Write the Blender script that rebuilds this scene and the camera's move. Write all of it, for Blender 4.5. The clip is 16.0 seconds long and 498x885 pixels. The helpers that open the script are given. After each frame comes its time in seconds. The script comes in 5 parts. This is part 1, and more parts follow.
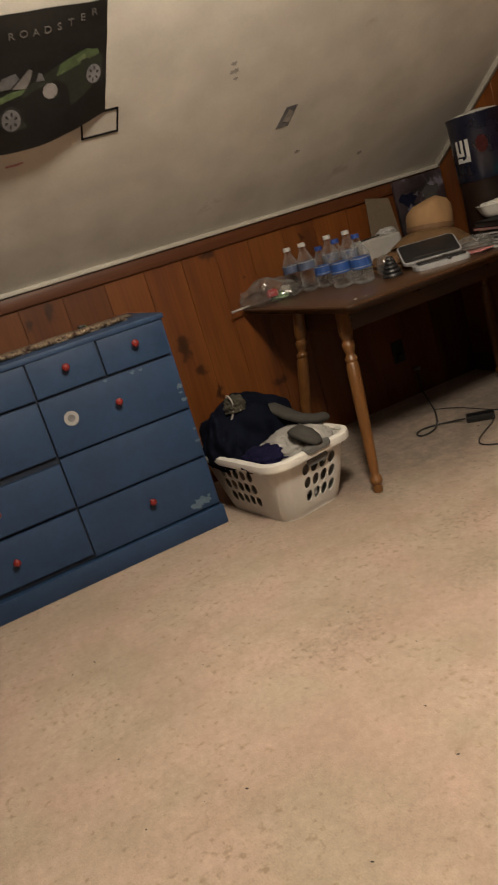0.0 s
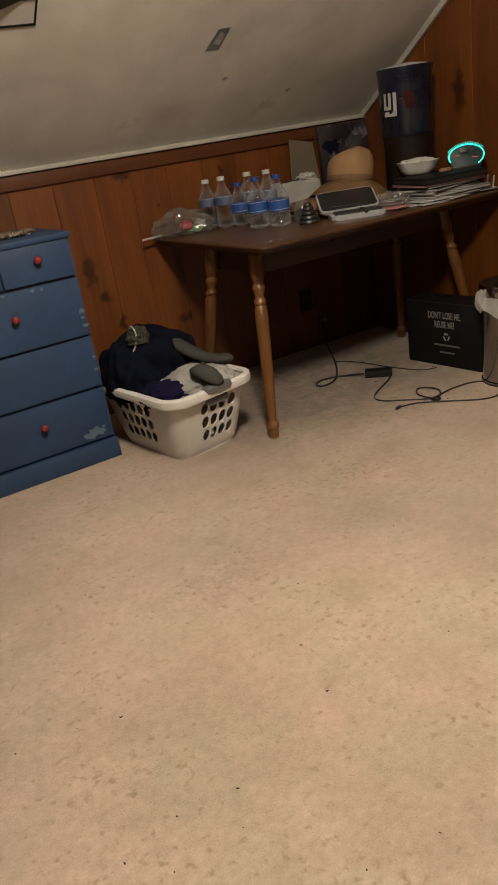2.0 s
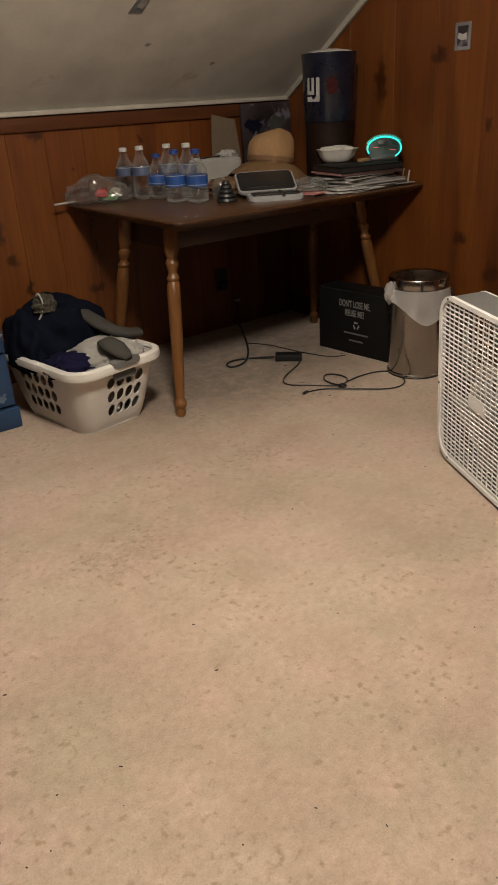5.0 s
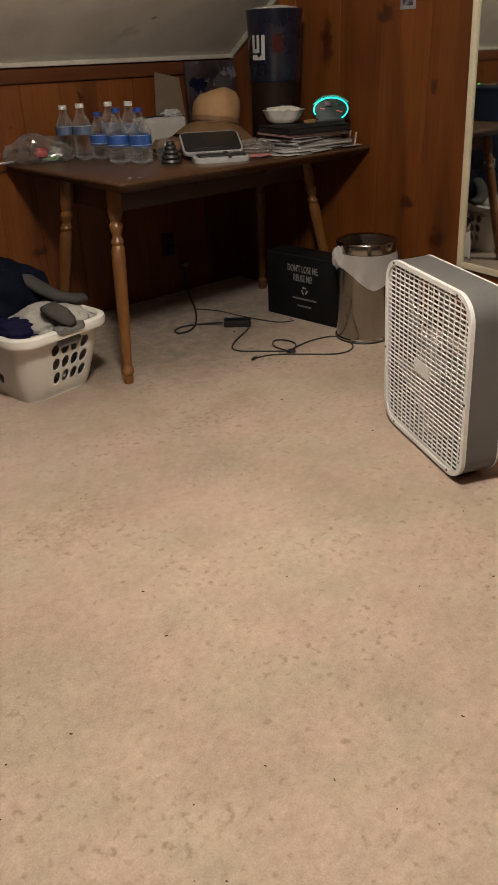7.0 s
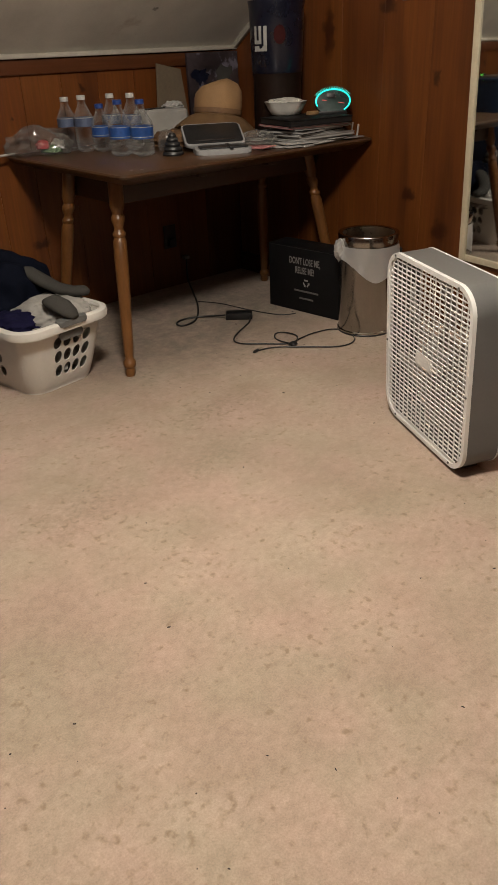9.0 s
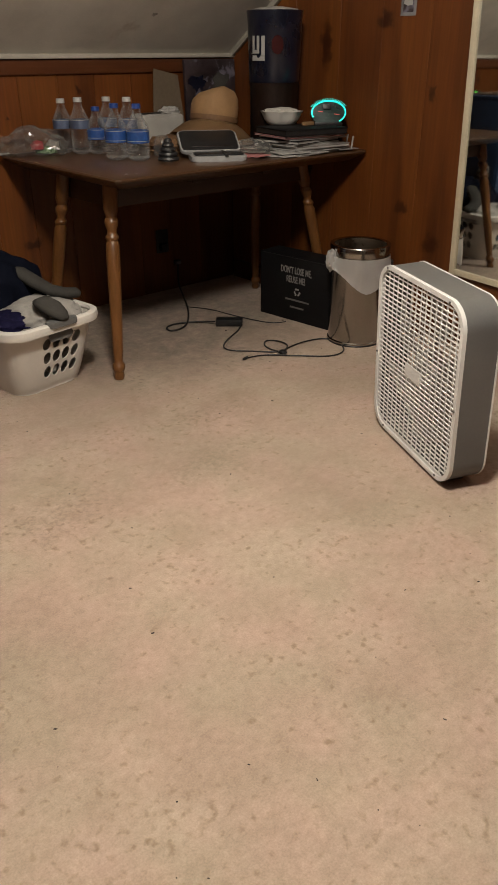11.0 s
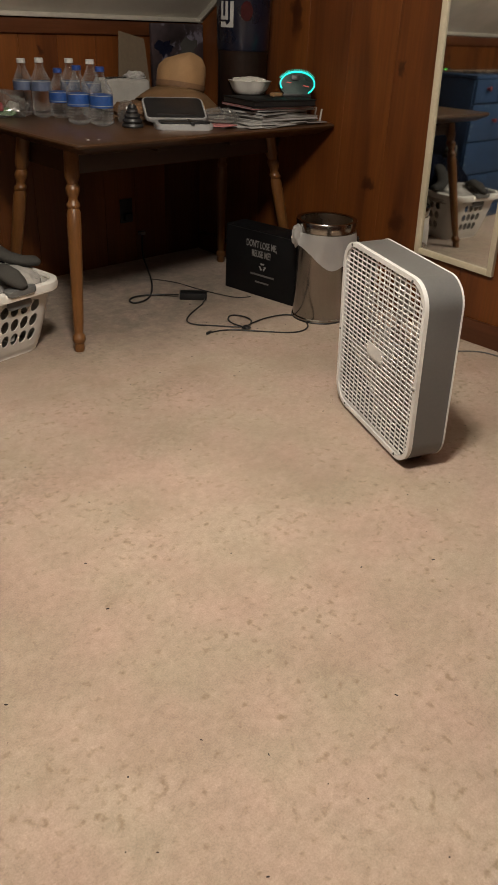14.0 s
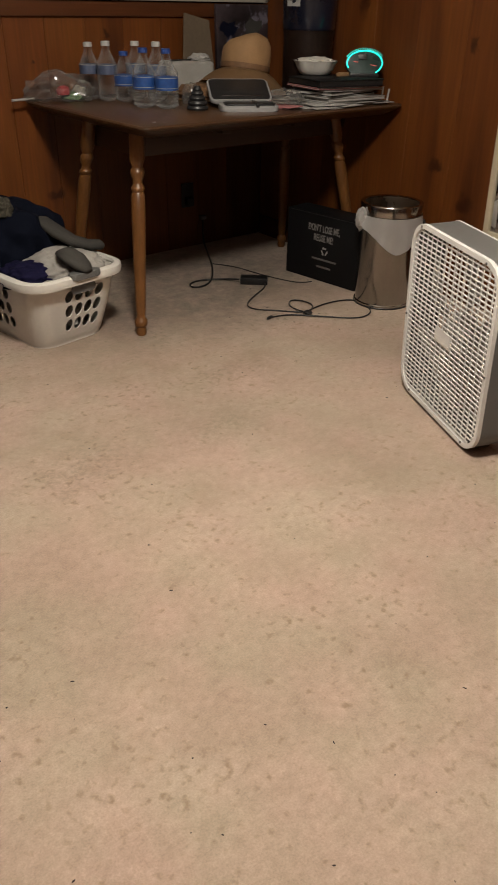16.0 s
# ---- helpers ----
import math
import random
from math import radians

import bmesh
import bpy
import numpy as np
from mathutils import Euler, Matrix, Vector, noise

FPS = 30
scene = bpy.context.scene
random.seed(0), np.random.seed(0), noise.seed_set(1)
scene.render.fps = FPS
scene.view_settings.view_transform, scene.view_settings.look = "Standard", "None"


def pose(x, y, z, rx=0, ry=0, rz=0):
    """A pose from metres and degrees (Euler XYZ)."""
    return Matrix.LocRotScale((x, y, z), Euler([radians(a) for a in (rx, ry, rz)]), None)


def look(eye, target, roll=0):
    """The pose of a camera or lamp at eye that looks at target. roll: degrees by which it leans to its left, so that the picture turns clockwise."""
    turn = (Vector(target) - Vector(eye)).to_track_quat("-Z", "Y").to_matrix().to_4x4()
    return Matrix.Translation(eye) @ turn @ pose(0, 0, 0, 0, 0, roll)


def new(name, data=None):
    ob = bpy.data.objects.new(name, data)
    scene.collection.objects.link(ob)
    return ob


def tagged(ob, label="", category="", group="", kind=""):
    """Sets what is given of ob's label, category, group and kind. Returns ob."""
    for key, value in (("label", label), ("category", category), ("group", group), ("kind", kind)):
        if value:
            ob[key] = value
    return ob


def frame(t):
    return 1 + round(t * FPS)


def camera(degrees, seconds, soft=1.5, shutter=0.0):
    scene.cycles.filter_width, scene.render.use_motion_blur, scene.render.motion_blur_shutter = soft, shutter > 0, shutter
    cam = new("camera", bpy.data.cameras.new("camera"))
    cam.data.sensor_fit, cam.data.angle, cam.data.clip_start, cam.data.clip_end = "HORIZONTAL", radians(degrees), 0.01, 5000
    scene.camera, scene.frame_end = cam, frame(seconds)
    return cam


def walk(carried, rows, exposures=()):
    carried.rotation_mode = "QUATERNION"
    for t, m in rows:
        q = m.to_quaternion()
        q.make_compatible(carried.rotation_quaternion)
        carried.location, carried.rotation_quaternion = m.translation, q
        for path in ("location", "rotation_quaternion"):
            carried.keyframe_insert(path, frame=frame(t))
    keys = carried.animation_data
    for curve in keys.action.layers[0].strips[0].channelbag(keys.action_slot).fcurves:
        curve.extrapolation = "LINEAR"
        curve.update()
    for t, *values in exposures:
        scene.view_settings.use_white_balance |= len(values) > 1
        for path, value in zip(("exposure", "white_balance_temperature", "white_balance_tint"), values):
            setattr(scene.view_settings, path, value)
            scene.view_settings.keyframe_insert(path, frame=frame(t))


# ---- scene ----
cam = camera(37.7, 16.0, shutter=0.5)
PATH = [
    (0, (0.237, -0.248, 1.133), (0.932, 1.538, 0.561), -16.6),
    (0.5, (0.231, -0.249, 1.132), (0.987, 1.486, 0.482), -15.2),
    (1, (0.236, -0.242, 1.13), (1.035, 1.45, 0.423), -13.6),
    (1.5, (0.234, -0.237, 1.123), (1.072, 1.42, 0.381), -11.3),
    (2, (0.232, -0.23, 1.126), (1.114, 1.386, 0.344), -9.0),
    (2.5, (0.23, -0.227, 1.123), (1.133, 1.368, 0.323), -7.5),
    (3, (0.225, -0.229, 1.122), (1.154, 1.344, 0.31), -6.1),
    (3.5, (0.227, -0.227, 1.128), (1.175, 1.329, 0.303), -5.3),
    (4, (0.237, -0.232, 1.133), (1.221, 1.294, 0.294), -4.3),
    (4.5, (0.248, -0.236, 1.13), (1.273, 1.259, 0.285), -3.7),
    (7, (0.27, -0.243, 1.115), (1.401, 1.11, 0.173), -2.3),
    (7.5, (0.265, -0.243, 1.117), (1.398, 1.1, 0.163), -2.2),
    (8, (0.266, -0.244, 1.115), (1.39, 1.104, 0.155), -2.5),
    (10.5, (0.261, -0.247, 1.123), (1.391, 1.101, 0.171), -1.4),
    (11, (0.258, -0.239, 1.122), (1.417, 1.088, 0.176), -0.1),
    (11.5, (0.26, -0.242, 1.125), (1.441, 1.069, 0.183), 0.6),
    (12, (0.257, -0.248, 1.131), (1.459, 1.049, 0.197), 1.0),
    (12.5, (0.261, -0.257, 1.134), (1.481, 1.018, 0.193), 1.4),
    (13, (0.267, -0.244, 1.122), (1.493, 1.01, 0.161), 1.8),
    (13.5, (0.276, -0.238, 1.116), (1.496, 1.004, 0.133), 2.1),
    (14, (0.277, -0.239, 1.116), (1.486, 1.0, 0.113), 2.4),
    (14.5, (0.271, -0.234, 1.117), (1.46, 1.014, 0.102), 2.3),
    (15, (0.272, -0.23, 1.112), (1.437, 1.037, 0.092), 2.0),
    (15.5, (0.266, -0.223, 1.108), (1.405, 1.063, 0.083), 1.7),
    (16, (0.26, -0.208, 1.097), (1.354, 1.109, 0.063), 1.1),
]
walk(cam, [(t, look(eye, target, roll)) for t, eye, target, roll in PATH], [(0, -0.02, 6850, 10), (3.5, -0.05, 6750, 10), (7, -0.05, 6450, 10), (16, -0.05, 6400, 10)])

# ---- world and lights ----
world = bpy.data.worlds.new("night")
scene.world = world
world.use_nodes = True
world.node_tree.nodes["Background"].inputs[0].default_value = (0.5, 0.6, 0.8, 1)
world.node_tree.nodes["Background"].inputs[1].default_value = 0.002

LAMP = (0.96, 0.62, 2.20)
bulb = bpy.data.lights.new("ceiling_bulb", "POINT")
bulb.energy = 168
bulb.color = (1.0, 0.905, 0.785)
bulb.shadow_soft_size = 0.14
new("ceiling_bulb", bulb).location = LAMP


# ---- materials ----
XR, YN, YS, XW = 2.900, 2.917, -3.2, -2.3  # the room's four walls
ALBEDO_SCALE = 0.70  # lowers plain and pine colours so less bounced light reaches the shade


def node_mat(name):
    m = bpy.data.materials.new(name)
    m.use_nodes = True
    nt = m.node_tree
    return m, nt, nt.nodes["Principled BSDF"]


def link(nt, a, b):
    nt.links.new(a, b)


def coords(nt, scale=(1, 1, 1), shift=False):
    tc = nt.nodes.new("ShaderNodeTexCoord")
    mp = nt.nodes.new("ShaderNodeMapping")
    mp.inputs["Scale"].default_value = scale
    link(nt, tc.outputs["Object"], mp.inputs["Vector"])
    if shift:
        info = nt.nodes.new("ShaderNodeObjectInfo")
        mul = nt.nodes.new("ShaderNodeVectorMath")
        mul.operation = "MULTIPLY"
        mul.inputs[1].default_value = (37.0, 53.0, 71.0)
        link(nt, info.outputs["Random"], mul.inputs[0])
        link(nt, mul.outputs[0], mp.inputs["Location"])
    return mp.outputs[0]


def noise_tex(nt, vec, scale, detail=4.0, rough=0.55, distort=0.0):
    n = nt.nodes.new("ShaderNodeTexNoise")
    n.inputs["Scale"].default_value = scale
    n.inputs["Detail"].default_value = detail
    n.inputs["Roughness"].default_value = rough
    n.inputs["Distortion"].default_value = distort
    link(nt, vec, n.inputs["Vector"])
    return n.outputs["Fac"]


def ramp(nt, fac, stops):
    r = nt.nodes.new("ShaderNodeValToRGB")
    el = r.color_ramp.elements
    while len(el) < len(stops):
        el.new(0.5)
    for e, (p, c) in zip(el, stops):
        e.position = p
        e.color = (*c, 1) if len(c) == 3 else c
    link(nt, fac, r.inputs["Fac"])
    return r.outputs["Color"]


def mixc(nt, fac, a, b, mode="MIX"):
    m = nt.nodes.new("ShaderNodeMix")
    m.data_type, m.blend_type = "RGBA", mode
    for sock, v in ((m.inputs[0], fac), (m.inputs[6], a), (m.inputs[7], b)):
        if hasattr(v, "links") or isinstance(v, bpy.types.NodeSocket):
            link(nt, v, sock)
        else:
            sock.default_value = v if isinstance(v, (int, float)) else (*v, 1)
    return m.outputs[2]


def bump(nt, bsdf, height, strength, dist):
    b = nt.nodes.new("ShaderNodeBump")
    b.inputs["Strength"].default_value = strength
    b.inputs["Distance"].default_value = dist
    link(nt, height, b.inputs["Height"])
    link(nt, b.outputs[0], bsdf.inputs["Normal"])


def spots(nt, centres, wobble=0.03, scale=16.0):
    """How far a place is from the nearest of some marks, each a centre and its three radii; ragged, 1 at the mark's rim."""
    geo = nt.nodes.new("ShaderNodeNewGeometry")
    n = nt.nodes.new("ShaderNodeTexNoise")
    n.inputs["Scale"].default_value = scale
    n.inputs["Detail"].default_value = 4.0
    link(nt, geo.outputs["Position"], n.inputs["Vector"])
    off = nt.nodes.new("ShaderNodeVectorMath")
    off.operation = "MULTIPLY_ADD"
    off.inputs[1].default_value = (wobble * 2,) * 3
    link(nt, n.outputs["Color"], off.inputs[0])
    link(nt, geo.outputs["Position"], off.inputs[2])
    best = None
    for (x, y, z), (rx, ry, rz) in centres:
        d = nt.nodes.new("ShaderNodeVectorMath")
        d.operation = "SUBTRACT"
        d.inputs[1].default_value = (x + wobble, y + wobble, z + wobble)
        link(nt, off.outputs[0], d.inputs[0])
        k = nt.nodes.new("ShaderNodeVectorMath")
        k.operation = "MULTIPLY"
        k.inputs[1].default_value = (1 / rx, 1 / ry, 1 / rz)
        link(nt, d.outputs[0], k.inputs[0])
        ln = nt.nodes.new("ShaderNodeVectorMath")
        ln.operation = "LENGTH"
        link(nt, k.outputs[0], ln.inputs[0])
        if best is None:
            best = ln.outputs["Value"]
        else:
            m = nt.nodes.new("ShaderNodeMath")
            m.operation = "MINIMUM"
            link(nt, best, m.inputs[0])
            link(nt, ln.outputs["Value"], m.inputs[1])
            best = m.outputs[0]
    return best


def plain(name, col, rough=0.5, metal=0.0, vary=0.25, grain=60.0, bumpy=0.15, stain=None, coat=0.0, spec=0.5, marks=()):
    """A surface with patchy tone, fine grain and slight relief."""
    m, nt, b = node_mat(name)
    v = coords(nt)
    big = noise_tex(nt, v, 5.0, 5.0)
    fine = noise_tex(nt, v, grain, 3.0)
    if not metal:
        col = tuple(c * ALBEDO_SCALE for c in col)
    dark = tuple(c * (1 - vary) for c in col)
    lite = tuple(min(1, c * (1 + vary * 0.5)) for c in col)
    c = ramp(nt, big, [(0.3, dark), (0.7, lite)])
    c = mixc(nt, 0.3 * vary, c, ramp(nt, fine, [(0.35, (0, 0, 0)), (0.65, (1, 1, 1))]), "SOFT_LIGHT")
    if stain:
        mask = ramp(nt, noise_tex(nt, v, stain[1], 6.0, 0.65), [(stain[2], (0, 0, 0)), (stain[2] + 0.06, (1, 1, 1))])
        c = mixc(nt, mask, c, stain[0])
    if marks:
        # darker towards the centre of each mark
        darkened = ramp(nt, spots(nt, marks, 0.06, 5.0), [(0.30, (0.32, 0.32, 0.32)), (1.0, (0, 0, 0))])
        c = mixc(nt, darkened, c, tuple(k * 0.42 for k in col))
    link(nt, c, b.inputs["Base Color"])
    rr = ramp(nt, big, [(0.2, (max(0, rough - 0.1),) * 3), (0.8, (min(1, rough + 0.1),) * 3)])
    link(nt, rr, b.inputs["Roughness"])
    b.inputs["Metallic"].default_value = metal
    b.inputs["Coat Weight"].default_value = coat
    b.inputs["Specular IOR Level"].default_value = spec
    if bumpy:
        bump(nt, b, fine, bumpy, 0.002)
    return m


# knots of the panelling: centre, half width, half height
KNOTS_EAST = [(1.682, 0.978, 0.026, 0.045), (1.781, 0.524, 0.050, 0.034), (1.610, 0.395, 0.050, 0.062), (2.265, 1.150, 0.045, 0.125), (1.945, 1.235, 0.050, 0.045), (1.33, 0.165, 0.030, 0.028), (2.02, 0.33, 0.022, 0.03), (2.34, 0.62, 0.018, 0.026)]
KNOTS_NORTH = [(1.300, 0.655, 0.042, 0.085), (1.345, 0.535, 0.040, 0.040), (1.724, 0.350, 0.062, 0.026), (1.690, 0.873, 0.014, 0.016), (1.534, 1.020, 0.055, 0.030), (0.775, 0.985, 0.032, 0.050), (0.680, 0.960, 0.026, 0.045), (1.405, 0.40, 0.022, 0.05), (2.03, 0.97, 0.020, 0.030)]


def pine(name, dark, mid, lite, rough=0.42, knots=False, along=2, scale=1.0):
    """Varnished knotty pine: long grain, dark heart streaks and knots."""
    dark, mid, lite = (tuple(c * ALBEDO_SCALE for c in k) for k in (dark, mid, lite))
    m, nt, b = node_mat(name)
    sc = [5.0 * scale] * 3
    sc[along] = 0.8 * scale
    v = coords(nt, tuple(sc), shift=True)
    warp = noise_tex(nt, v, 1.0, 3.0, 0.5, 0.8)
    c = ramp(nt, warp, [(0.2, dark), (0.5, mid), (0.85, lite)])
    sc2 = [90.0] * 3
    sc2[along] = 3.0
    fine = noise_tex(nt, coords(nt, tuple(sc2), shift=True), 1.0, 3.0)
    c = mixc(nt, 0.3, c, ramp(nt, fine, [(0.3, (0.25, 0.25, 0.25)), (0.7, (0.75, 0.75, 0.75))]), "OVERLAY")
    if knots:
        # each board a little darker or lighter than the next
        info = nt.nodes.new("ShaderNodeObjectInfo")
        c = mixc(nt, 0.55, c, ramp(nt, info.outputs["Random"], [(0.0, (0.34, 0.34, 0.34)), (1.0, (0.62, 0.62, 0.62))]), "OVERLAY")
        near = spots(nt, [((XR, y, z), (0.2, ry, rz)) for y, z, ry, rz in KNOTS_EAST] + [((x, YN, z), (rx, 0.2, rz)) for x, z, rx, rz in KNOTS_NORTH], 0.038, 24.0)
        halo = ramp(nt, near, [(0.35, (0.55, 0.55, 0.55)), (0.65, (0.30, 0.30, 0.30)), (1.0, (0, 0, 0))])
        c = mixc(nt, halo, c, tuple(x * 0.30 for x in mid))
        core = ramp(nt, near, [(0.20, (0.80, 0.80, 0.80)), (0.55, (0.55, 0.55, 0.55)), (0.80, (0, 0, 0))])
        c = mixc(nt, core, c, (mid[0] * 0.20, mid[1] * 0.14, mid[2] * 0.14))
    link(nt, c, b.inputs["Base Color"])
    b.inputs["Roughness"].default_value = rough
    b.inputs["Specular IOR Level"].default_value = 0.4
    bump(nt, b, fine, 0.12, 0.002)
    return m


def carpet_mat():
    m, nt, b = node_mat("beige_carpet")
    v = coords(nt)
    big = noise_tex(nt, v, 1.7, 6.0, 0.6)
    c = ramp(nt, big, [(0.30, (0.305, 0.238, 0.184)), (0.5, (0.372, 0.291, 0.232)), (0.72, (0.422, 0.334, 0.271))])
    # patches trodden greyer and pinker
    hue = ramp(nt, noise_tex(nt, v, 4.3, 3.0, 0.5), [(0.35, (0.47, 0.50, 0.47)), (0.65, (0.54, 0.49, 0.50))])
    c = mixc(nt, 0.55, c, hue, "OVERLAY")
    mott = noise_tex(nt, v, 17.0, 5.0, 0.7)
    c = mixc(nt, 0.30, c, ramp(nt, mott, [(0.3, (0.36, 0.36, 0.36)), (0.7, (0.62, 0.62, 0.62))]), "OVERLAY")
    tuft = noise_tex(nt, v, 260.0, 2.0, 0.7)
    clump = noise_tex(nt, v, 55.0, 4.0, 0.7)
    c = mixc(nt, 0.32, c, ramp(nt, clump, [(0.25, (0.28, 0.28, 0.28)), (0.75, (0.72, 0.72, 0.72))]), "OVERLAY")
    c = mixc(nt, 0.2, c, ramp(nt, tuft, [(0.3, (0.2, 0.2, 0.2)), (0.7, (0.8, 0.8, 0.8))]), "OVERLAY")
    # trodden-in spots, thicker in some stretches
    wob = mixc(nt, 0.006, v, noise_col(nt, v, 30.0))
    blot = noise_tex(nt, wob, 46.0, 2.0, 0.5)
    where = noise_tex(nt, v, 3.4, 4.0, 0.6)
    mad = nt.nodes.new("ShaderNodeMath")
    mad.operation = "MULTIPLY_ADD"
    mad.inputs[1].default_value = 0.42
    link(nt, where, mad.inputs[0])
    link(nt, blot, mad.inputs[2])
    spot = ramp(nt, mad.outputs[0], [(0.815, (0, 0, 0)), (0.98, (1, 1, 1))])
    c = mixc(nt, mixc(nt, 1.0, spot, (0.54, 0.54, 0.54), "MULTIPLY"), c, (0.155, 0.112, 0.062))
    # shade under and before the table painted into the pile, and old faint stains
    table_shade = ramp(nt, spots(nt, [((2.06, 2.48, 0), (1.0, 0.74, 1))], 0.10, 6.0), [(0.48, (0.95, 0.95, 0.95)), (1.0, (0, 0, 0))])
    c = mixc(nt, mixc(nt, 1.0, table_shade, ramp(nt, mott, [(0.3, (1, 1, 1)), (0.65, (0.55, 0.55, 0.55))]), "MULTIPLY"), c, (0.12, 0.096, 0.075))
    old = ramp(nt, spots(nt, [((1.42, 1.31, 0), (0.20, 0.12, 1)), ((1.66, 1.60, 0), (0.24, 0.10, 1)), ((0.95, 1.35, 0), (0.22, 0.15, 1))], 0.12, 11.0), [(0.2, (0.30, 0.30, 0.30)), (1.0, (0, 0, 0))])
    c = mixc(nt, mixc(nt, 1.0, old, ramp(nt, clump, [(0.4, (1, 1, 1)), (0.6, (0.3, 0.3, 0.3))]), "MULTIPLY"), c, (0.15, 0.115, 0.08))
    grime = ramp(nt, noise_tex(nt, v, 3.1, 7.0, 0.7), [(0.54, (0, 0, 0)), (0.76, (0.4, 0.4, 0.4))])
    c = mixc(nt, grime, c, (0.21, 0.15, 0.098))
    link(nt, c, b.inputs["Base Color"])
    b.inputs["Roughness"].default_value = 0.95
    b.inputs["Specular IOR Level"].default_value = 0.1
    b.inputs["Sheen Weight"].default_value = 0.15
    h = mixc(nt, 0.5, tuft, clump)
    bump(nt, b, h, 0.3, 0.006)
    return m


def noise_col(nt, vec, scale):
    n = nt.nodes.new("ShaderNodeTexNoise")
    n.inputs["Scale"].default_value = scale
    link(nt, vec, n.inputs["Vector"])
    return n.outputs["Color"]


def clear_plastic(name, tint, shine=0.12, rough=0.06, haze=0.0):
    m = bpy.data.materials.new(name)
    m.use_nodes = True
    nt = m.node_tree
    nt.nodes.clear()
    out = nt.nodes.new("ShaderNodeOutputMaterial")
    tr = nt.nodes.new("ShaderNodeBsdfTransparent")
    tr.inputs[0].default_value = (*tint, 1)
    gl = nt.nodes.new("ShaderNodeBsdfPrincipled")
    gl.inputs["Base Color"].default_value = (0.75, 0.75, 0.75, 1)
    gl.inputs["Roughness"].default_value = rough
    lw = nt.nodes.new("ShaderNodeLayerWeight")
    lw.inputs[0].default_value = 0.35
    mul = nt.nodes.new("ShaderNodeMath")
    mul.operation = "MULTIPLY_ADD"
    mul.inputs[1].default_value = shine * 2
    mul.inputs[2].default_value = haze
    nt.links.new(lw.outputs["Facing"], mul.inputs[0])
    gs = nt.nodes.new("ShaderNodeBsdfGlossy")
    gs.inputs["Roughness"].default_value = rough
    mx0 = nt.nodes.new("ShaderNodeMixShader")
    mx0.inputs[0].default_value = 0.5
    nt.links.new(gl.outputs[0], mx0.inputs[1])
    nt.links.new(gs.outputs[0], mx0.inputs[2])
    mx = nt.nodes.new("ShaderNodeMixShader")
    nt.links.new(mul.outputs[0], mx.inputs[0])
    nt.links.new(tr.outputs[0], mx.inputs[1])
    nt.links.new(mx0.outputs[0], mx.inputs[2])
    nt.links.new(mx.outputs[0], out.inputs[0])
    return m


def glow(name, col, strength):
    m, nt, b = node_mat(name)
    b.inputs["Base Color"].default_value = (*[c * 0.5 for c in col], 1)
    b.inputs["Emission Color"].default_value = (*col, 1)
    b.inputs["Emission Strength"].default_value = strength
    return m


M_CARPET = carpet_mat()
M_PINE = pine("knotty_pine_panel", (0.066, 0.0180, 0.0046), (0.160, 0.0465, 0.0082), (0.240, 0.082, 0.0145), knots=True)
M_RAIL = pine("pine_rail", (0.07, 0.022, 0.008), (0.115, 0.037, 0.012), (0.15, 0.052, 0.018), along=0)
M_RAILY = pine("pine_rail_side", (0.07, 0.022, 0.008), (0.115, 0.037, 0.012), (0.15, 0.052, 0.018), along=1)
# one mark darkens the slope near the gable
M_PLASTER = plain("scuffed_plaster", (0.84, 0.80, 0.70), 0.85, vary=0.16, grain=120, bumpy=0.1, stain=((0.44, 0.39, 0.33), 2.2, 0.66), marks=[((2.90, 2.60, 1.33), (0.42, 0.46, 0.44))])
M_WHITE_TRIM = plain("off_white_trim", (0.55, 0.51, 0.43), 0.5, vary=0.2, grain=80, bumpy=0.1)
M_CREAM = plain("cream_paint", (0.66, 0.58, 0.42), 0.5, vary=0.15, grain=80, bumpy=0.1)
M_BLUE = plain("blue_paint", (0.0195, 0.058, 0.140), 0.55, vary=0.22, grain=45, bumpy=0.25)
M_GAP_SHADE = plain("drawer_gap_shade", (0.012, 0.022, 0.045), 0.8, vary=0.2)
M_SCUFF = plain("bare_scuff", (0.13, 0.20, 0.27), 0.7, vary=0.35, grain=90)
M_RED = plain("red_enamel", (0.30, 0.026, 0.022), 0.4, vary=0.2, bumpy=0.05)
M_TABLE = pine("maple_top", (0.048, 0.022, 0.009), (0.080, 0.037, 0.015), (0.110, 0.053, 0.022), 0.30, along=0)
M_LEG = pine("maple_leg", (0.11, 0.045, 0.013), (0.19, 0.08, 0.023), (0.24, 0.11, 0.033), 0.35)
# maple for apron and slides, darkened to paint the shade under the top
M_MAPLE_SHADED = pine("shaded_maple", (0.022, 0.009, 0.004), (0.036, 0.015, 0.007), (0.05, 0.021, 0.009), 0.45, along=0)
M_GREY_METAL = plain("grey_enamel_steel", (0.19, 0.19, 0.185), 0.42, vary=0.1, grain=150, bumpy=0.05)
M_WHITE_PLASTIC = plain("white_plastic", (1.12, 1.11, 1.08), 0.4, vary=0.08, grain=90, bumpy=0.05)
M_BLADE = plain("fan_blade", (0.85, 0.84, 0.82), 0.5, vary=0.1)
M_BASKET = plain("basket_plastic", (0.90, 0.87, 0.81), 0.42, vary=0.08, grain=80, bumpy=0.05)
M_GREY_RUBBER = plain("grey_grip", (0.16, 0.16, 0.155), 0.7, vary=0.2)
M_NAVY = plain("navy_cloth", (0.006, 0.008, 0.017), 0.95, vary=0.3, grain=300, bumpy=0.4, spec=0.05)
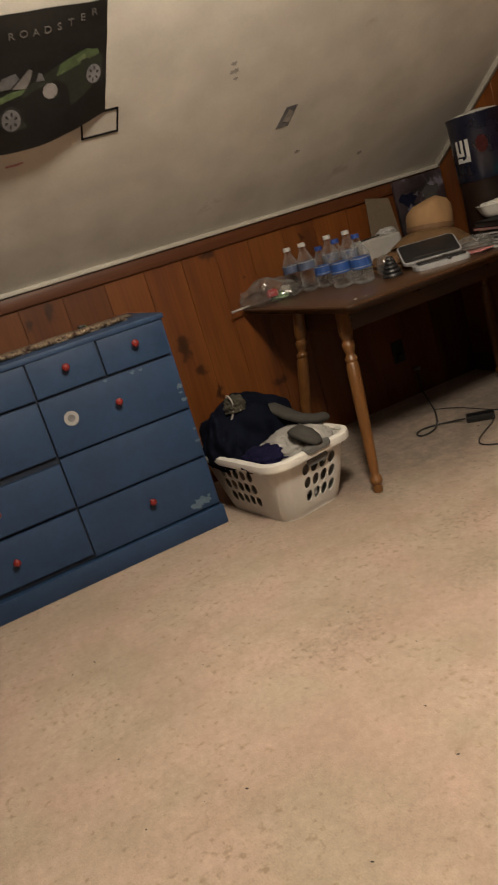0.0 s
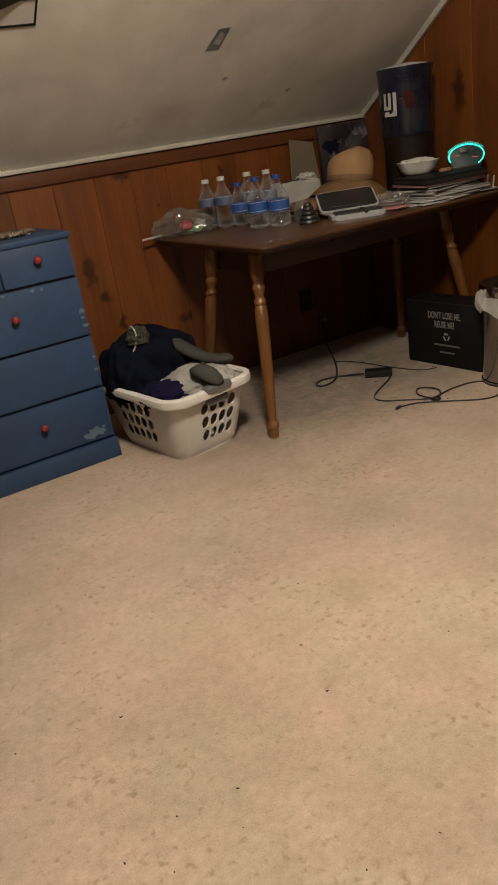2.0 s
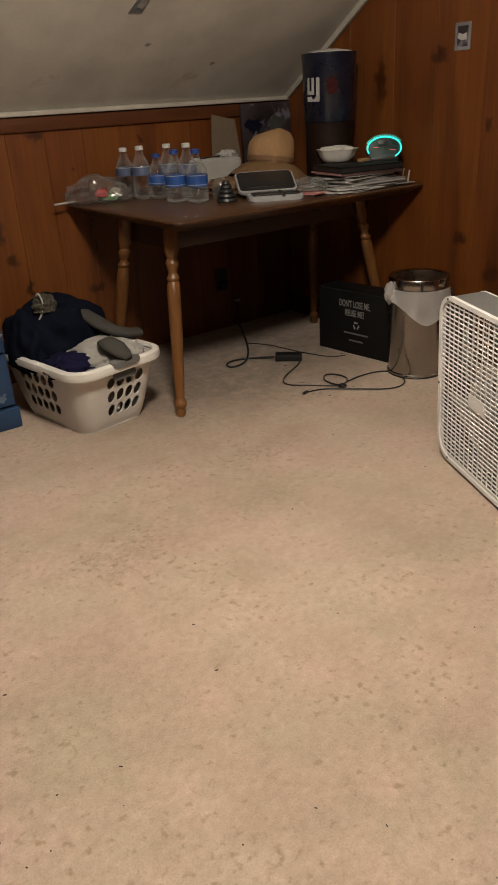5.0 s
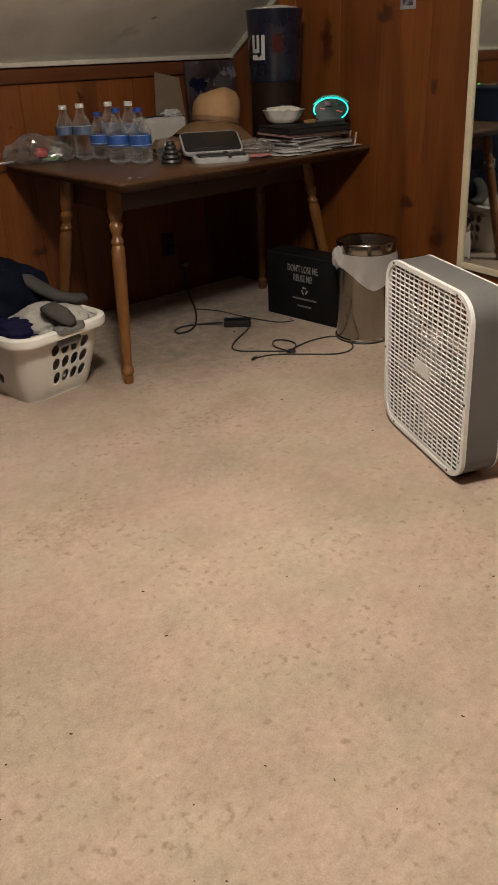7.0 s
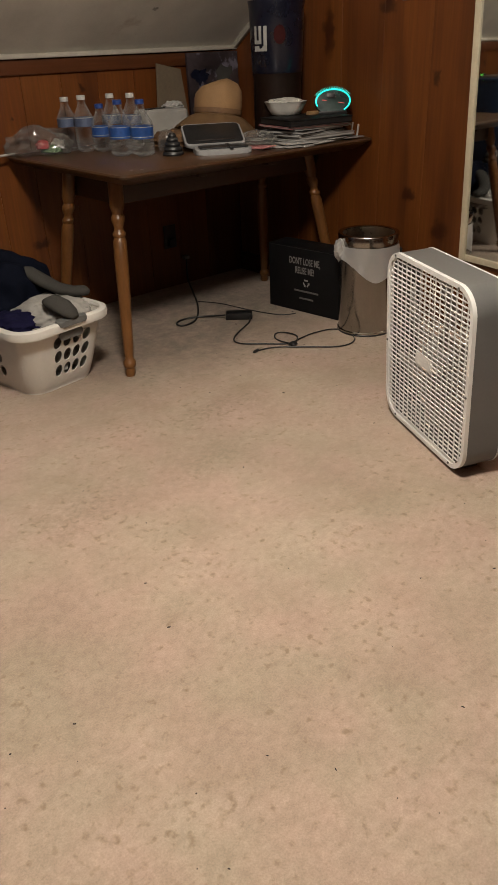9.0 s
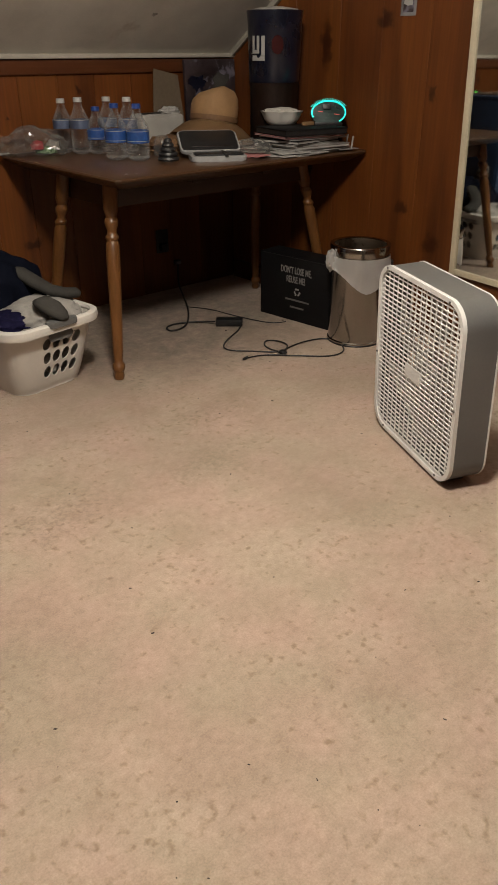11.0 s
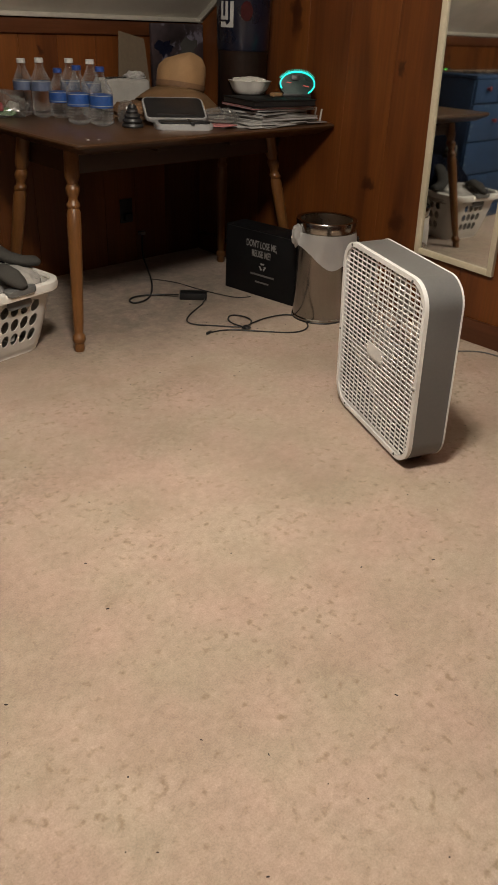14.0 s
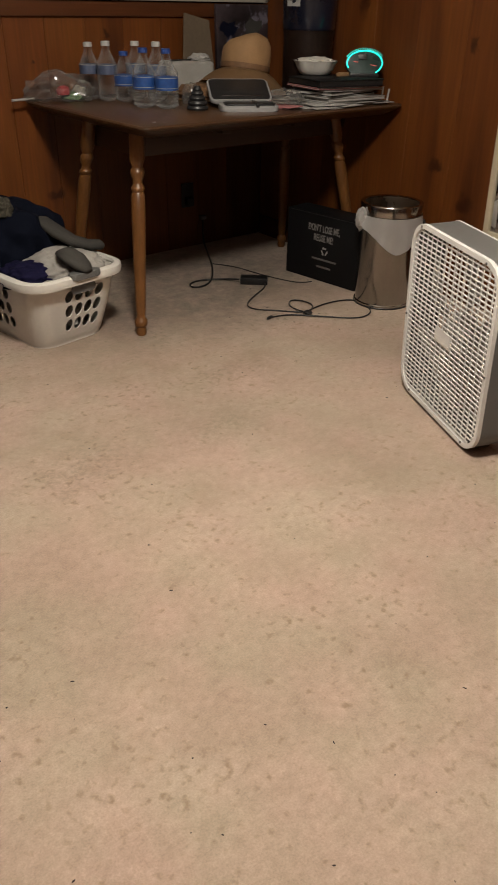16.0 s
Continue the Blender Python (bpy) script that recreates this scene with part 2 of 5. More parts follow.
M_PURPLE = plain("indigo_cloth", (0.014, 0.013, 0.045), 0.95, vary=0.4, grain=300, bumpy=0.4, spec=0.05)
M_GREYCLOTH = plain("grey_cloth", (0.078, 0.074, 0.068), 0.95, spec=0.1, vary=0.3, grain=300, bumpy=0.5)
M_PALECLOTH = plain("pale_cloth", (0.44, 0.42, 0.39), 0.95, vary=0.3, grain=250, bumpy=0.5, stain=((0.2, 0.19, 0.18), 14, 0.6))
M_OLIVE = plain("olive_cloth", (0.055, 0.048, 0.032), 0.95, vary=0.4, grain=250, bumpy=0.5)
M_STEEL = plain("brushed_steel", (0.38, 0.36, 0.33), 0.16, 1.0, vary=0.12, grain=200, bumpy=0.04)
# brown tint paints the wood's reflection into the bin's inner wall
M_BIN_IN = plain("brown_tinted_steel", (0.40, 0.33, 0.26), 0.3, 1.0, vary=0.2)
M_LINER = clear_plastic("white_bin_liner", (0.80, 0.78, 0.74), 0.25, 0.35, 0.50)
M_BLACK = plain("black_card", (0.006, 0.006, 0.007), 0.6, vary=0.3, spec=0.2)
M_BLACK_PLASTIC = plain("black_plastic", (0.015, 0.015, 0.016), 0.4, vary=0.2)
M_PRINT = plain("pale_print", (0.42, 0.40, 0.38), 0.7, vary=0.2)
M_BAG_PRINT = plain("grey_print", (0.27, 0.26, 0.25), 0.7, vary=0.3)
M_PRINT_DIM = plain("dim_print", (0.16, 0.15, 0.14), 0.7, vary=0.2)
M_STRAW = plain("straw", (0.34, 0.195, 0.085), 0.8, vary=0.2, grain=220, bumpy=0.5)
M_TAN = plain("tan_leather", (0.19, 0.098, 0.042), 0.7, vary=0.35, grain=120, bumpy=0.3)
M_CARD = plain("cardboard", (0.17, 0.125, 0.08), 0.85, vary=0.2)
M_CERAMIC = plain("white_ceramic", (0.76, 0.73, 0.68), 0.25, vary=0.05, bumpy=0.02)
M_FOAM = plain("white_filling", (0.70, 0.68, 0.62), 0.9, vary=0.15, grain=40, bumpy=0.4)
M_TEAM_BLUE = plain("navy_gloss_tin", (0.006, 0.009, 0.024), 0.3, vary=0.25, coat=0.4, bumpy=0.03)
M_TEAM_RED = plain("dull_red_print", (0.055, 0.010, 0.010), 0.8, vary=0.3, spec=0.1)
M_DARKBROWN = plain("dark_brown_wood", (0.018, 0.008, 0.005), 0.5, vary=0.4, spec=0.25)
M_PAPER = plain("paper", (0.45, 0.44, 0.42), 0.7, vary=0.1)
M_PAPER2 = plain("glossy_cover", (0.30, 0.28, 0.27), 0.35, vary=0.5, grain=25)
M_PINK = plain("pink_paper", (0.55, 0.22, 0.22), 0.6, vary=0.3)
M_TEAL = glow("teal_tube", (0.02, 0.80, 0.64), 1.5)
M_REDGLOW = glow("red_tube", (0.9, 0.12, 0.10), 0.45)
M_DIAL = plain("dark_dial", (0.03, 0.06, 0.056), 0.3, vary=0.3)
M_PET = clear_plastic("clear_bottle_plastic", (0.90, 0.91, 0.91), 0.34, 0.035, 0.02)
M_WATER_LABEL = plain("blue_label", (0.022, 0.095, 0.36), 0.45, vary=0.45, grain=90)
M_GREY_LABEL = plain("slate_label", (0.10, 0.13, 0.22), 0.45, vary=0.45, grain=90)
M_BLUE_CAP = plain("blue_cap", (0.02, 0.06, 0.26), 0.4, vary=0.1)
M_WHITE_CAP = plain("white_cap", (0.62, 0.62, 0.60), 0.45, vary=0.1)
M_BAG = clear_plastic("crinkled_clear_bag", (0.84, 0.83, 0.80), 0.16, 0.15, 0.06)
M_SWEET_RED = plain("red_wrapper", (0.55, 0.06, 0.07), 0.4, vary=0.3)
M_SWEET_GREEN = plain("green_wrapper", (0.16, 0.30, 0.14), 0.5, vary=0.4)
M_SLATE = plain("slate_tablet", (0.014, 0.014, 0.016), 0.4, vary=0.2)
M_SILVER = plain("silver_shell", (0.33, 0.33, 0.33), 0.45, 0.3, vary=0.15)
M_POSTER = plain("poster_black", (0.034, 0.033, 0.030), 0.5, vary=0.3)
M_CAR_GREEN = plain("printed_green", (0.11, 0.16, 0.07), 0.4, vary=0.5, grain=40)
M_CAR_DARK = plain("printed_dark_green", (0.028, 0.036, 0.026), 0.4, vary=0.4)
M_CAR_SHINE = plain("printed_pale_green", (0.20, 0.26, 0.13), 0.4, vary=0.4, grain=40)
M_FILM = plain("grey_film", (0.22, 0.22, 0.23), 0.6, vary=0.5, grain=40)
M_SKETCH = plain("dark_artwork", (0.045, 0.030, 0.035), 0.5, vary=0.9, grain=25, stain=((0.12, 0.11, 0.14), 9, 0.55))
M_BEADS = plain("woven_trim", (0.34, 0.25, 0.17), 0.7, vary=0.6, grain=70, stain=((0.06, 0.03, 0.02), 30, 0.52))
M_SMUDGE = plain("charcoal_smudge", (0.46, 0.43, 0.38), 0.9, vary=0.5, grain=60)

mirror_mat, _nt, _b = node_mat("mirror_silver")
_b.inputs["Base Color"].default_value = (0.78, 0.80, 0.78, 1)
_b.inputs["Metallic"].default_value = 1.0
_b.inputs["Roughness"].default_value = 0.03


# ---- builders ----
def mesh_of(name, bm, mat, smooth=40):
    me = bpy.data.meshes.new(name)
    bm.normal_update()
    bm.to_mesh(me)
    bm.free()
    me.materials.append(mat)
    if smooth:
        for p in me.polygons:
            p.use_smooth = True
        me.set_sharp_from_angle(angle=radians(smooth))
    return me


def part(name, bm, mat, parent=None, label="", at=None, smooth=40):
    ob = new(name, mesh_of(name, bm, mat, smooth))
    ob.parent = parent
    if at is not None:
        ob.matrix_basis = at
    if label:
        tagged(ob, label)
    return ob


def share(name, me, parent, at, label=""):
    ob = new(name, me)
    ob.parent = parent
    ob.matrix_basis = at
    if label:
        tagged(ob, label)
    return ob


def thing(name, at, label, category, group="", kind=""):
    e = new(name)
    e.empty_display_size = 0.1
    e.matrix_basis = at
    return tagged(e, label, category, group, kind)


def block(x0, y0, z0, x1, y1, z1, bevel=0.0, seg=2):
    bm = bmesh.new()
    bmesh.ops.create_cube(bm, size=1)
    bmesh.ops.scale(bm, vec=(x1 - x0, y1 - y0, z1 - z0), verts=bm.verts)
    bmesh.ops.translate(bm, vec=((x0 + x1) / 2, (y0 + y1) / 2, (z0 + z1) / 2), verts=bm.verts)
    if bevel:
        bmesh.ops.bevel(bm, geom=bm.edges[:], offset=bevel, segments=seg, profile=0.6, affect="EDGES")
    return bm


def lathe(profile, seg=32, axis_shift=None, close=True):
    """Turn (radius, height) pairs round z."""
    bm = bmesh.new()
    rings = []
    for i, (r, z) in enumerate(profile):
        dx, dy = axis_shift(z) if axis_shift else (0, 0)
        rings.append([bm.verts.new((dx + r * math.cos(2 * math.pi * k / seg), dy + r * math.sin(2 * math.pi * k / seg), z)) for k in range(seg)])
    for a, b in zip(rings, rings[1:]):
        for k in range(seg):
            bm.faces.new((a[k], a[(k + 1) % seg], b[(k + 1) % seg], b[k]))
    if close:
        if profile[0][0] > 1e-5:
            bm.faces.new(rings[0][::-1])
        if profile[-1][0] > 1e-5:
            bm.faces.new(rings[-1])
    bmesh.ops.remove_doubles(bm, verts=bm.verts, dist=1e-5)
    bmesh.ops.recalc_face_normals(bm, faces=bm.faces)
    return bm


def rounded(hx, hy, r, n=6):
    """Outline of a rounded rectangle, counter-clockwise."""
    pts = []
    for cx, cy, a0 in ((hx - r, hy - r, 0), (-hx + r, hy - r, 90), (-hx + r, -hy + r, 180), (hx - r, -hy + r, 270)):
        for k in range(n + 1):
            a = radians(a0 + 90 * k / n)
            pts.append((cx + r * math.cos(a), cy + r * math.sin(a)))
    return pts


def slab(outline, z0, z1, bevel=0.0):
    bm = bmesh.new()
    lo = [bm.verts.new((x, y, z0)) for x, y in outline]
    hi = [bm.verts.new((x, y, z1)) for x, y in outline]
    n = len(outline)
    bm.faces.new(lo[::-1])
    top = bm.faces.new(hi)
    for k in range(n):
        bm.faces.new((lo[k], lo[(k + 1) % n], hi[(k + 1) % n], hi[k]))
    if bevel:
        rim = [e for e in bm.edges if all(abs(v.co.z - z1) < 1e-6 for v in e.verts)]
        rim += [e for e in bm.edges if all(abs(v.co.z - z0) < 1e-6 for v in e.verts)]
        bmesh.ops.bevel(bm, geom=rim, offset=bevel, segments=2, profile=0.6, affect="EDGES")
    return bm


def hoop(outline_out, outline_in, z0, z1):
    """A frame between two outlines of equal count."""
    bm = bmesh.new()
    rings = [[bm.verts.new((x, y, z)) for x, y in o] for o, z in ((outline_out, z0), (outline_out, z1), (outline_in, z1), (outline_in, z0))]
    n = len(outline_out)
    for a, b in zip(rings, rings[1:] + rings[:1]):
        for k in range(n):
            bm.faces.new((a[k], a[(k + 1) % n], b[(k + 1) % n], b[k]))
    bmesh.ops.recalc_face_normals(bm, faces=bm.faces)
    return bm


def tube(name, pts, r, mat, parent=None, label="", at=None):
    """A cord along smooth points, as a mesh."""
    cu = bpy.data.curves.new(name, "CURVE")
    cu.dimensions = "3D"
    cu.bevel_depth, cu.bevel_resolution, cu.resolution_u = r, 2, 8
    sp = cu.splines.new("NURBS")
    sp.points.add(len(pts) - 1)
    for p, co in zip(sp.points, pts):
        p.co = (*co, 1)
    sp.use_endpoint_u, sp.order_u = True, 3
    cu.materials.append(mat)
    ob = new(name, cu)
    ob.parent = parent
    if at is not None:
        ob.matrix_basis = at
    if label:
        tagged(ob, label)
    return ob


def crumple(sx, sy, sz, amp=0.3, freq=3.0, seed=0, sub=4, flat=True, ridge=0.0):
    """A soft heap: an ellipsoid with folds, flattened where it lies."""
    bm = bmesh.new()
    bmesh.ops.create_icosphere(bm, subdivisions=sub, radius=1)
    off = Vector((seed * 7.3, seed * 3.1, seed * 5.7))
    for v in bm.verts:
        d = v.co.normalized()
        k = 1 + amp * noise.noise(d * freq + off) + amp * 0.5 * noise.noise(d * freq * 2.3 + off)
        if ridge:
            k += ridge * (1 - abs(noise.noise(d * freq * 1.7 + off * 2)) * 2.2)
        p = d * k
        if flat and p.z < -0.25:
            p.z = -0.25 + (p.z + 0.25) * 0.1
        v.co = Vector((p.x * sx, p.y * sy, (p.z + (0.3 if flat else 0)) * sz))
    return bm


def lettering(name, text, size, mat, at, parent=None, label="", depth=0.0006, heavy=0.0):
    cu = bpy.data.curves.new(name, "FONT")
    cu.offset = heavy
    cu.body, cu.size, cu.align_x, cu.align_y, cu.extrude = text, size, "CENTER", "CENTER", depth
    cu.materials.append(mat)
    ob = new(name, cu)
    ob.parent = parent
    ob.matrix_basis = at
    if label:
        tagged(ob, label)
    return ob


# ---- the room ----
KNEE, TOP = 1.11, 2.30
PITCH = 0.678
Y1 = YN - (TOP - KNEE) / PITCH
Y2 = YS + (TOP - KNEE) / PITCH


def roof_z(y):
    return min(TOP, KNEE + PITCH * (YN - y), KNEE + PITCH * (y - YS))


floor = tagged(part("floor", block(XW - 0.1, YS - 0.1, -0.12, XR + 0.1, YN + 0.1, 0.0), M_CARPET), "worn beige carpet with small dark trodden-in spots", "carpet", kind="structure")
wall_north = tagged(part("wall_north", block(XW - 0.1, YN + 0.018, 0.0, XR + 0.1, YN + 0.12, KNEE + 0.10), M_DARKBROWN), "low knee wall of varnished knotty pine boards", "wall", kind="structure")
wall_south = tagged(part("wall_south", block(XW - 0.1, YS - 0.12, 0.0, XR + 0.1, YS, KNEE + 0.10), M_RAIL), "low pine knee wall behind the camera", "wall", kind="structure")


def gable(x0, x1, mat, name, label):
    bm = bmesh.new()
    prof = [(YS - 0.1, 0), (YN + 0.018, 0), (YN + 0.018, KNEE), (Y1, TOP), (Y2, TOP), (YS - 0.1, KNEE)]
    a = [bm.verts.new((x0, y, z)) for y, z in prof]
    b = [bm.verts.new((x1, y, z)) for y, z in prof]
    bm.faces.new(a)
    bm.faces.new(b[::-1])
    for k in range(len(prof)):
        j = (k + 1) % len(prof)
        bm.faces.new((a[k], b[k], b[j], a[j]))
    bmesh.ops.recalc_face_normals(bm, faces=bm.faces)
    return tagged(part(name, bm, mat, smooth=0), label, "wall", kind="structure")


wall_east = gable(XR + 0.018, XR + 0.12, M_DARKBROWN, "wall_east", "gable wall of upright varnished knotty pine boards")
wall_west = gable(XW - 0.12, XW, M_RAIL, "wall_west", "far gable wall of pine boards")


def sheet(name, pts, thick, mat, label):
    """A ceiling plane between two lines along x, thickened upwards."""
    bm = bmesh.new()
    (ya, za), (yb, zb) = pts
    vs = [bm.verts.new(p) for p in ((XW - 0.1, ya, za), (XR + 0.13, ya, za), (XR + 0.13, yb, zb), (XW - 0.1, yb, zb))]
    up = [bm.verts.new((v.co.x, v.co.y, v.co.z + thick)) for v in vs]
    bm.faces.new(vs)
    bm.faces.new(up[::-1])
    for k in range(4):
        bm.faces.new((vs[k], vs[(k + 1) % 4], up[(k + 1) % 4], up[k]))
    bmesh.ops.recalc_face_normals(bm, faces=bm.faces)
    return tagged(part(name, bm, mat, smooth=0), label, "ceiling", kind="structure")


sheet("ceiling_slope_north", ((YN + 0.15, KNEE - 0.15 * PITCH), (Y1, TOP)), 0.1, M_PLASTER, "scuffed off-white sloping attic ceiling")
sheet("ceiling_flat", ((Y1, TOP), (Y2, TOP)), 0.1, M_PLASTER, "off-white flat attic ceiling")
# unseen south slope, given dark pine so that less light bounces back
sheet("ceiling_slope_south", ((Y2, TOP), (YS - 0.15, KNEE - 0.15 * PITCH)), 0.1, M_RAIL, "unseen sloping attic ceiling behind the camera, dark pine to cut bounced light")

tagged(part("trim_rail", block(XW, YN - 0.014, 1.035, XR, YN + 0.002, 1.092, 0.004), M_RAIL), "varnished pine rail under the slope", "trim", kind="structure")
tagged(part("trim_moulding", block(XW, YN - 0.030, 1.094, XR, YN + 0.002, 1.114, 0.006), M_WHITE_TRIM), "thin off-white moulding at the slope's foot", "trim", kind="structure")
slope_len = math.hypot(YN - Y1, TOP - KNEE)
gable_trim = part("trim_gable", block(-0.022, 0.0, -0.026, 0.0, slope_len, 0.0, 0.004), M_WHITE_TRIM)
gable_trim.matrix_basis = Matrix.Translation((XR, YN, KNEE)) @ Matrix.Rotation(math.pi, 4, "Z") @ Matrix.Rotation(math.atan(PITCH), 4, "X") @ Matrix.Diagonal((-1, 1, 1, 1))
tagged(gable_trim, "thin off-white strip where slope meets gable", "trim", kind="structure")
tagged(part("baseboard_east", block(XR - 0.014, YS, 0.0, XR + 0.002, YN - 0.016, 0.095, 0.004), M_RAILY), "varnished pine baseboard", "baseboard", kind="structure")

# ceiling lamp above the middle of the floor, where the shadows point to
lamp = thing("ceiling_lamp", pose(LAMP[0], LAMP[1], TOP), "small flush ceiling lamp with a bare bulb", "lamp")
part("base_plate", lathe([(0.0, 0.0), (0.09, 0.0), (0.09, -0.012), (0.05, -0.02), (0.0, -0.02)]), M_WHITE_TRIM, lamp)

# ---- blue dresser ----
DX0, DX1, DY0, DY1, DH = 0.0, 1.085, 2.428, 2.90, 0.888
dresser = thing("dresser", pose((DX0 + DX1) / 2, (DY0 + DY1) / 2, 0), "blue painted wooden dresser with red knobs and scuffed paint", "dresser")
DW = DX1 - DX0
hw, hd = DW / 2, (DY1 - DY0) / 2
part("body", block(-hw, -hd + 0.012, 0.085, hw, hd, DH - 0.022, 0.003), M_BLUE, dresser)
part("plinth", block(-hw - 0.004, -hd - 0.016, 0.0, hw + 0.004, hd - 0.01, 0.082, 0.006), M_BLUE, dresser)
part("top", block(-hw - 0.006, -hd - 0.006, DH - 0.022, hw + 0.006, hd, DH, 0.006), M_BLUE, dresser)
# dark sheet behind the fronts paints the shade in the drawer gaps
part("gap_shade", block(-hw + 0.012, -hd + 0.008, 0.088, hw - 0.012, -hd + 0.0115, DH - 0.024), M_GAP_SHADE, dresser)


def knob(parent, x, y, z):
    k = part("knob", lathe([(0.0, 0.030), (0.007, 0.0295), (0.0125, 0.026), (0.0145, 0.021), (0.0125, 0.015), (0.007, 0.011), (0.006, 0.004), (0.009, 0.0), (0.0, 0.0)], 20), M_RED, parent, "round red knob")
    k.matrix_basis = pose(x, y, z, 90, 0, 0)
    return k


def drawer(x0, x1, z0, z1, knobs=(), out=0.0, tilt=0.0):
    d = part("drawer", block(-(x1 - x0) / 2, -0.014 - out, -(z1 - z0) / 2, (x1 - x0) / 2, 0.010, (z1 - z0) / 2, 0.003, 2), M_BLUE, dresser)
    d.matrix_basis = pose((x0 + x1) / 2 - (DX0 + DX1) / 2, -hd + 0.010, (z0 + z1) / 2, 0, tilt, 0)
    for kx, kz in knobs:
        knob(d, kx - (x0 + x1) / 2, -0.014 - out, kz - (z0 + z1) / 2)
    return d


G = 0.0035
for i in range(4):
    a = DX0 + 0.006 + i * (DW - 0.012) / 4
    b = DX0 + 0.006 + (i + 1) * (DW - 0.012) / 4
    drawer(a + G, b - G, 0.733, 0.864 if i != 2 else 0.866, [((a + b) / 2 + (0.003 if i == 3 else 0), 0.813)], tilt=(0, 0.3, -0.5, 0.2)[i])
MID = 0.540
drawer(MID + G, DX1 - 0.006, 0.508, 0.722, [(0.819, 0.628)])
drawer(MID + G, DX1 - 0.006, 0.304, 0.499)
drawer(MID + G, DX1 - 0.006, 0.092, 0.294, [(0.816, 0.211)])
drawer(DX0 + 0.006, MID - G, 0.515, 0.722, [(0.270, 0.628)], 0.004)
drawer(DX0 + 0.006, MID - G, 0.310, 0.484, [(0.270, 0.400)], 0.006)
drawer(DX0 + 0.006, MID - G, 0.108, 0.296, [(0.270, 0.205)], 0.002)
ox = (DX0 + DX1) / 2
disc = part("sticker", lathe([(0.0, 0.0), (0.027, 0.0), (0.0275, 0.0012), (0.0, 0.0014)], 28), M_PAPER, dresser, "round white sticker")
disc.matrix_basis = pose(0.636 - ox, -hd - 0.0045, 0.629, 90, 0, 0)
part("emblem", lathe([(0.0, 0.0), (0.014, 0.0), (0.0135, 0.0006), (0.0, 0.0006)], 18), M_FILM, disc, at=pose(0, 0, 0.0014))


def flake(seed, size, n=18):
    """A ragged thin patch of worn paint."""
    rnd = random.Random(seed)
    pts = []
    for k in range(n):
        a = 2 * math.pi * k / n
        r = size * (0.45 + 0.75 * rnd.random())
        pts.append((r * math.cos(a) * 1.25, r * math.sin(a) * 0.8))
    return slab(pts, 0.0, 0.0006)


for s, (fx, fz, fs) in enumerate([(1.006, 0.130, 0.027), (0.980, 0.115, 0.020), (1.03, 0.120, 0.017), (1.069, 0.545, 0.011), (1.071, 0.42, 0.009), (0.80, 0.716, 0.008), (1.045, 0.14, 0.008), (1.066, 0.60, 0.012), (1.062, 0.575, 0.007), (1.07, 0.37, 0.010), (0.905, 0.712, 0.010), (0.94, 0.71, 0.007), (0.45, 0.715, 0.012)]):
    f = part("paint_chip", flake(s + 3, fs), M_SCUFF, dresser, "pale worn paint chip")
    f.matrix_basis = pose(fx - ox, -hd - 0.0041 - 0.0002 * s, fz, 90, 0, 0)

# woven runner with beads lying on the dresser
runner = thing("woven_runner", pose(0.50, 2.60, DH), "brown woven runner with a beaded edge on the dresser", "runner")
rb = bmesh.new()
rr = random.Random(5)
for i in range(150):
    for row in range(2):
        x = -0.48 + i * 0.0066 + rr.uniform(-0.002, 0.002)
        y = -0.055 + row * 0.022 + 0.018 * math.sin(i * 0.31) + rr.uniform(-0.004, 0.004)
        m = Matrix.Translation((x, y, 0.010 + rr.uniform(0, 0.006))) @ Matrix.Diagonal((0.0055, 0.008, rr.uniform(0.006, 0.010), 1))
        bmesh.ops.create_icosphere(rb, subdivisions=1, radius=1, matrix=m)
tagged(part("bead_edging", rb, M_BEADS, runner), kind="stuff")
part("cloth", block(-0.48, -0.04, 0.0, 0.49, 0.20, 0.008, 0.003), M_BEADS, runner)

green = thing("green_light", pose(0.86, 2.80, DH, 0, 0, 90), "small black gadget with a green light on the dresser", "gadget")
part("case", block(-0.02, -0.014, 0, 0.02, 0.014, 0.018, 0.003), M_BLACK_PLASTIC, green)
part("indicator", block(-0.010, -0.016, 0.004, 0.010, -0.0142, 0.013, 0.0006), glow("green_led", (0.15, 0.9, 0.1), 1.5), green, "glowing green indicator")

# ---- table in the corner ----
TX0, TX1, TY0, TY1, TZ = 1.612, 2.894, 1.985, 2.893, 0.742
tcx, tcy = (TX0 + TX1) / 2, (TY0 + TY1) / 2
thx, thy = (TX1 - TX0) / 2, (TY1 - TY0) / 2
table = thing("table", pose(tcx, tcy, 0), "brown maple table with turned legs and a worn, cluttered top", "table")
tt = bmesh.new()
prev = None
for inset, z_ in ((0.050, TZ - 0.042), (0.012, TZ - 0.020), (0.002, TZ - 0.013), (0.0, TZ - 0.007), (0.003, TZ - 0.002), (0.009, TZ)):
    ring = [tt.verts.new((x_, y_, z_)) for x_, y_ in rounded(thx - inset, thy - inset, 0.024, 5)]
    if prev:
        for k in range(len(ring)):
            tt.faces.new((prev[k], prev[(k + 1) % len(ring)], ring[(k + 1) % len(ring)], ring[k]))
    else:
        tt.faces.new(ring[::-1])
    prev = ring
tt.faces.new(prev)
part("tabletop", tt, M_TABLE, table, smooth=30)
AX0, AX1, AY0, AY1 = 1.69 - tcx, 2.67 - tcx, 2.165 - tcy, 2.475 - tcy
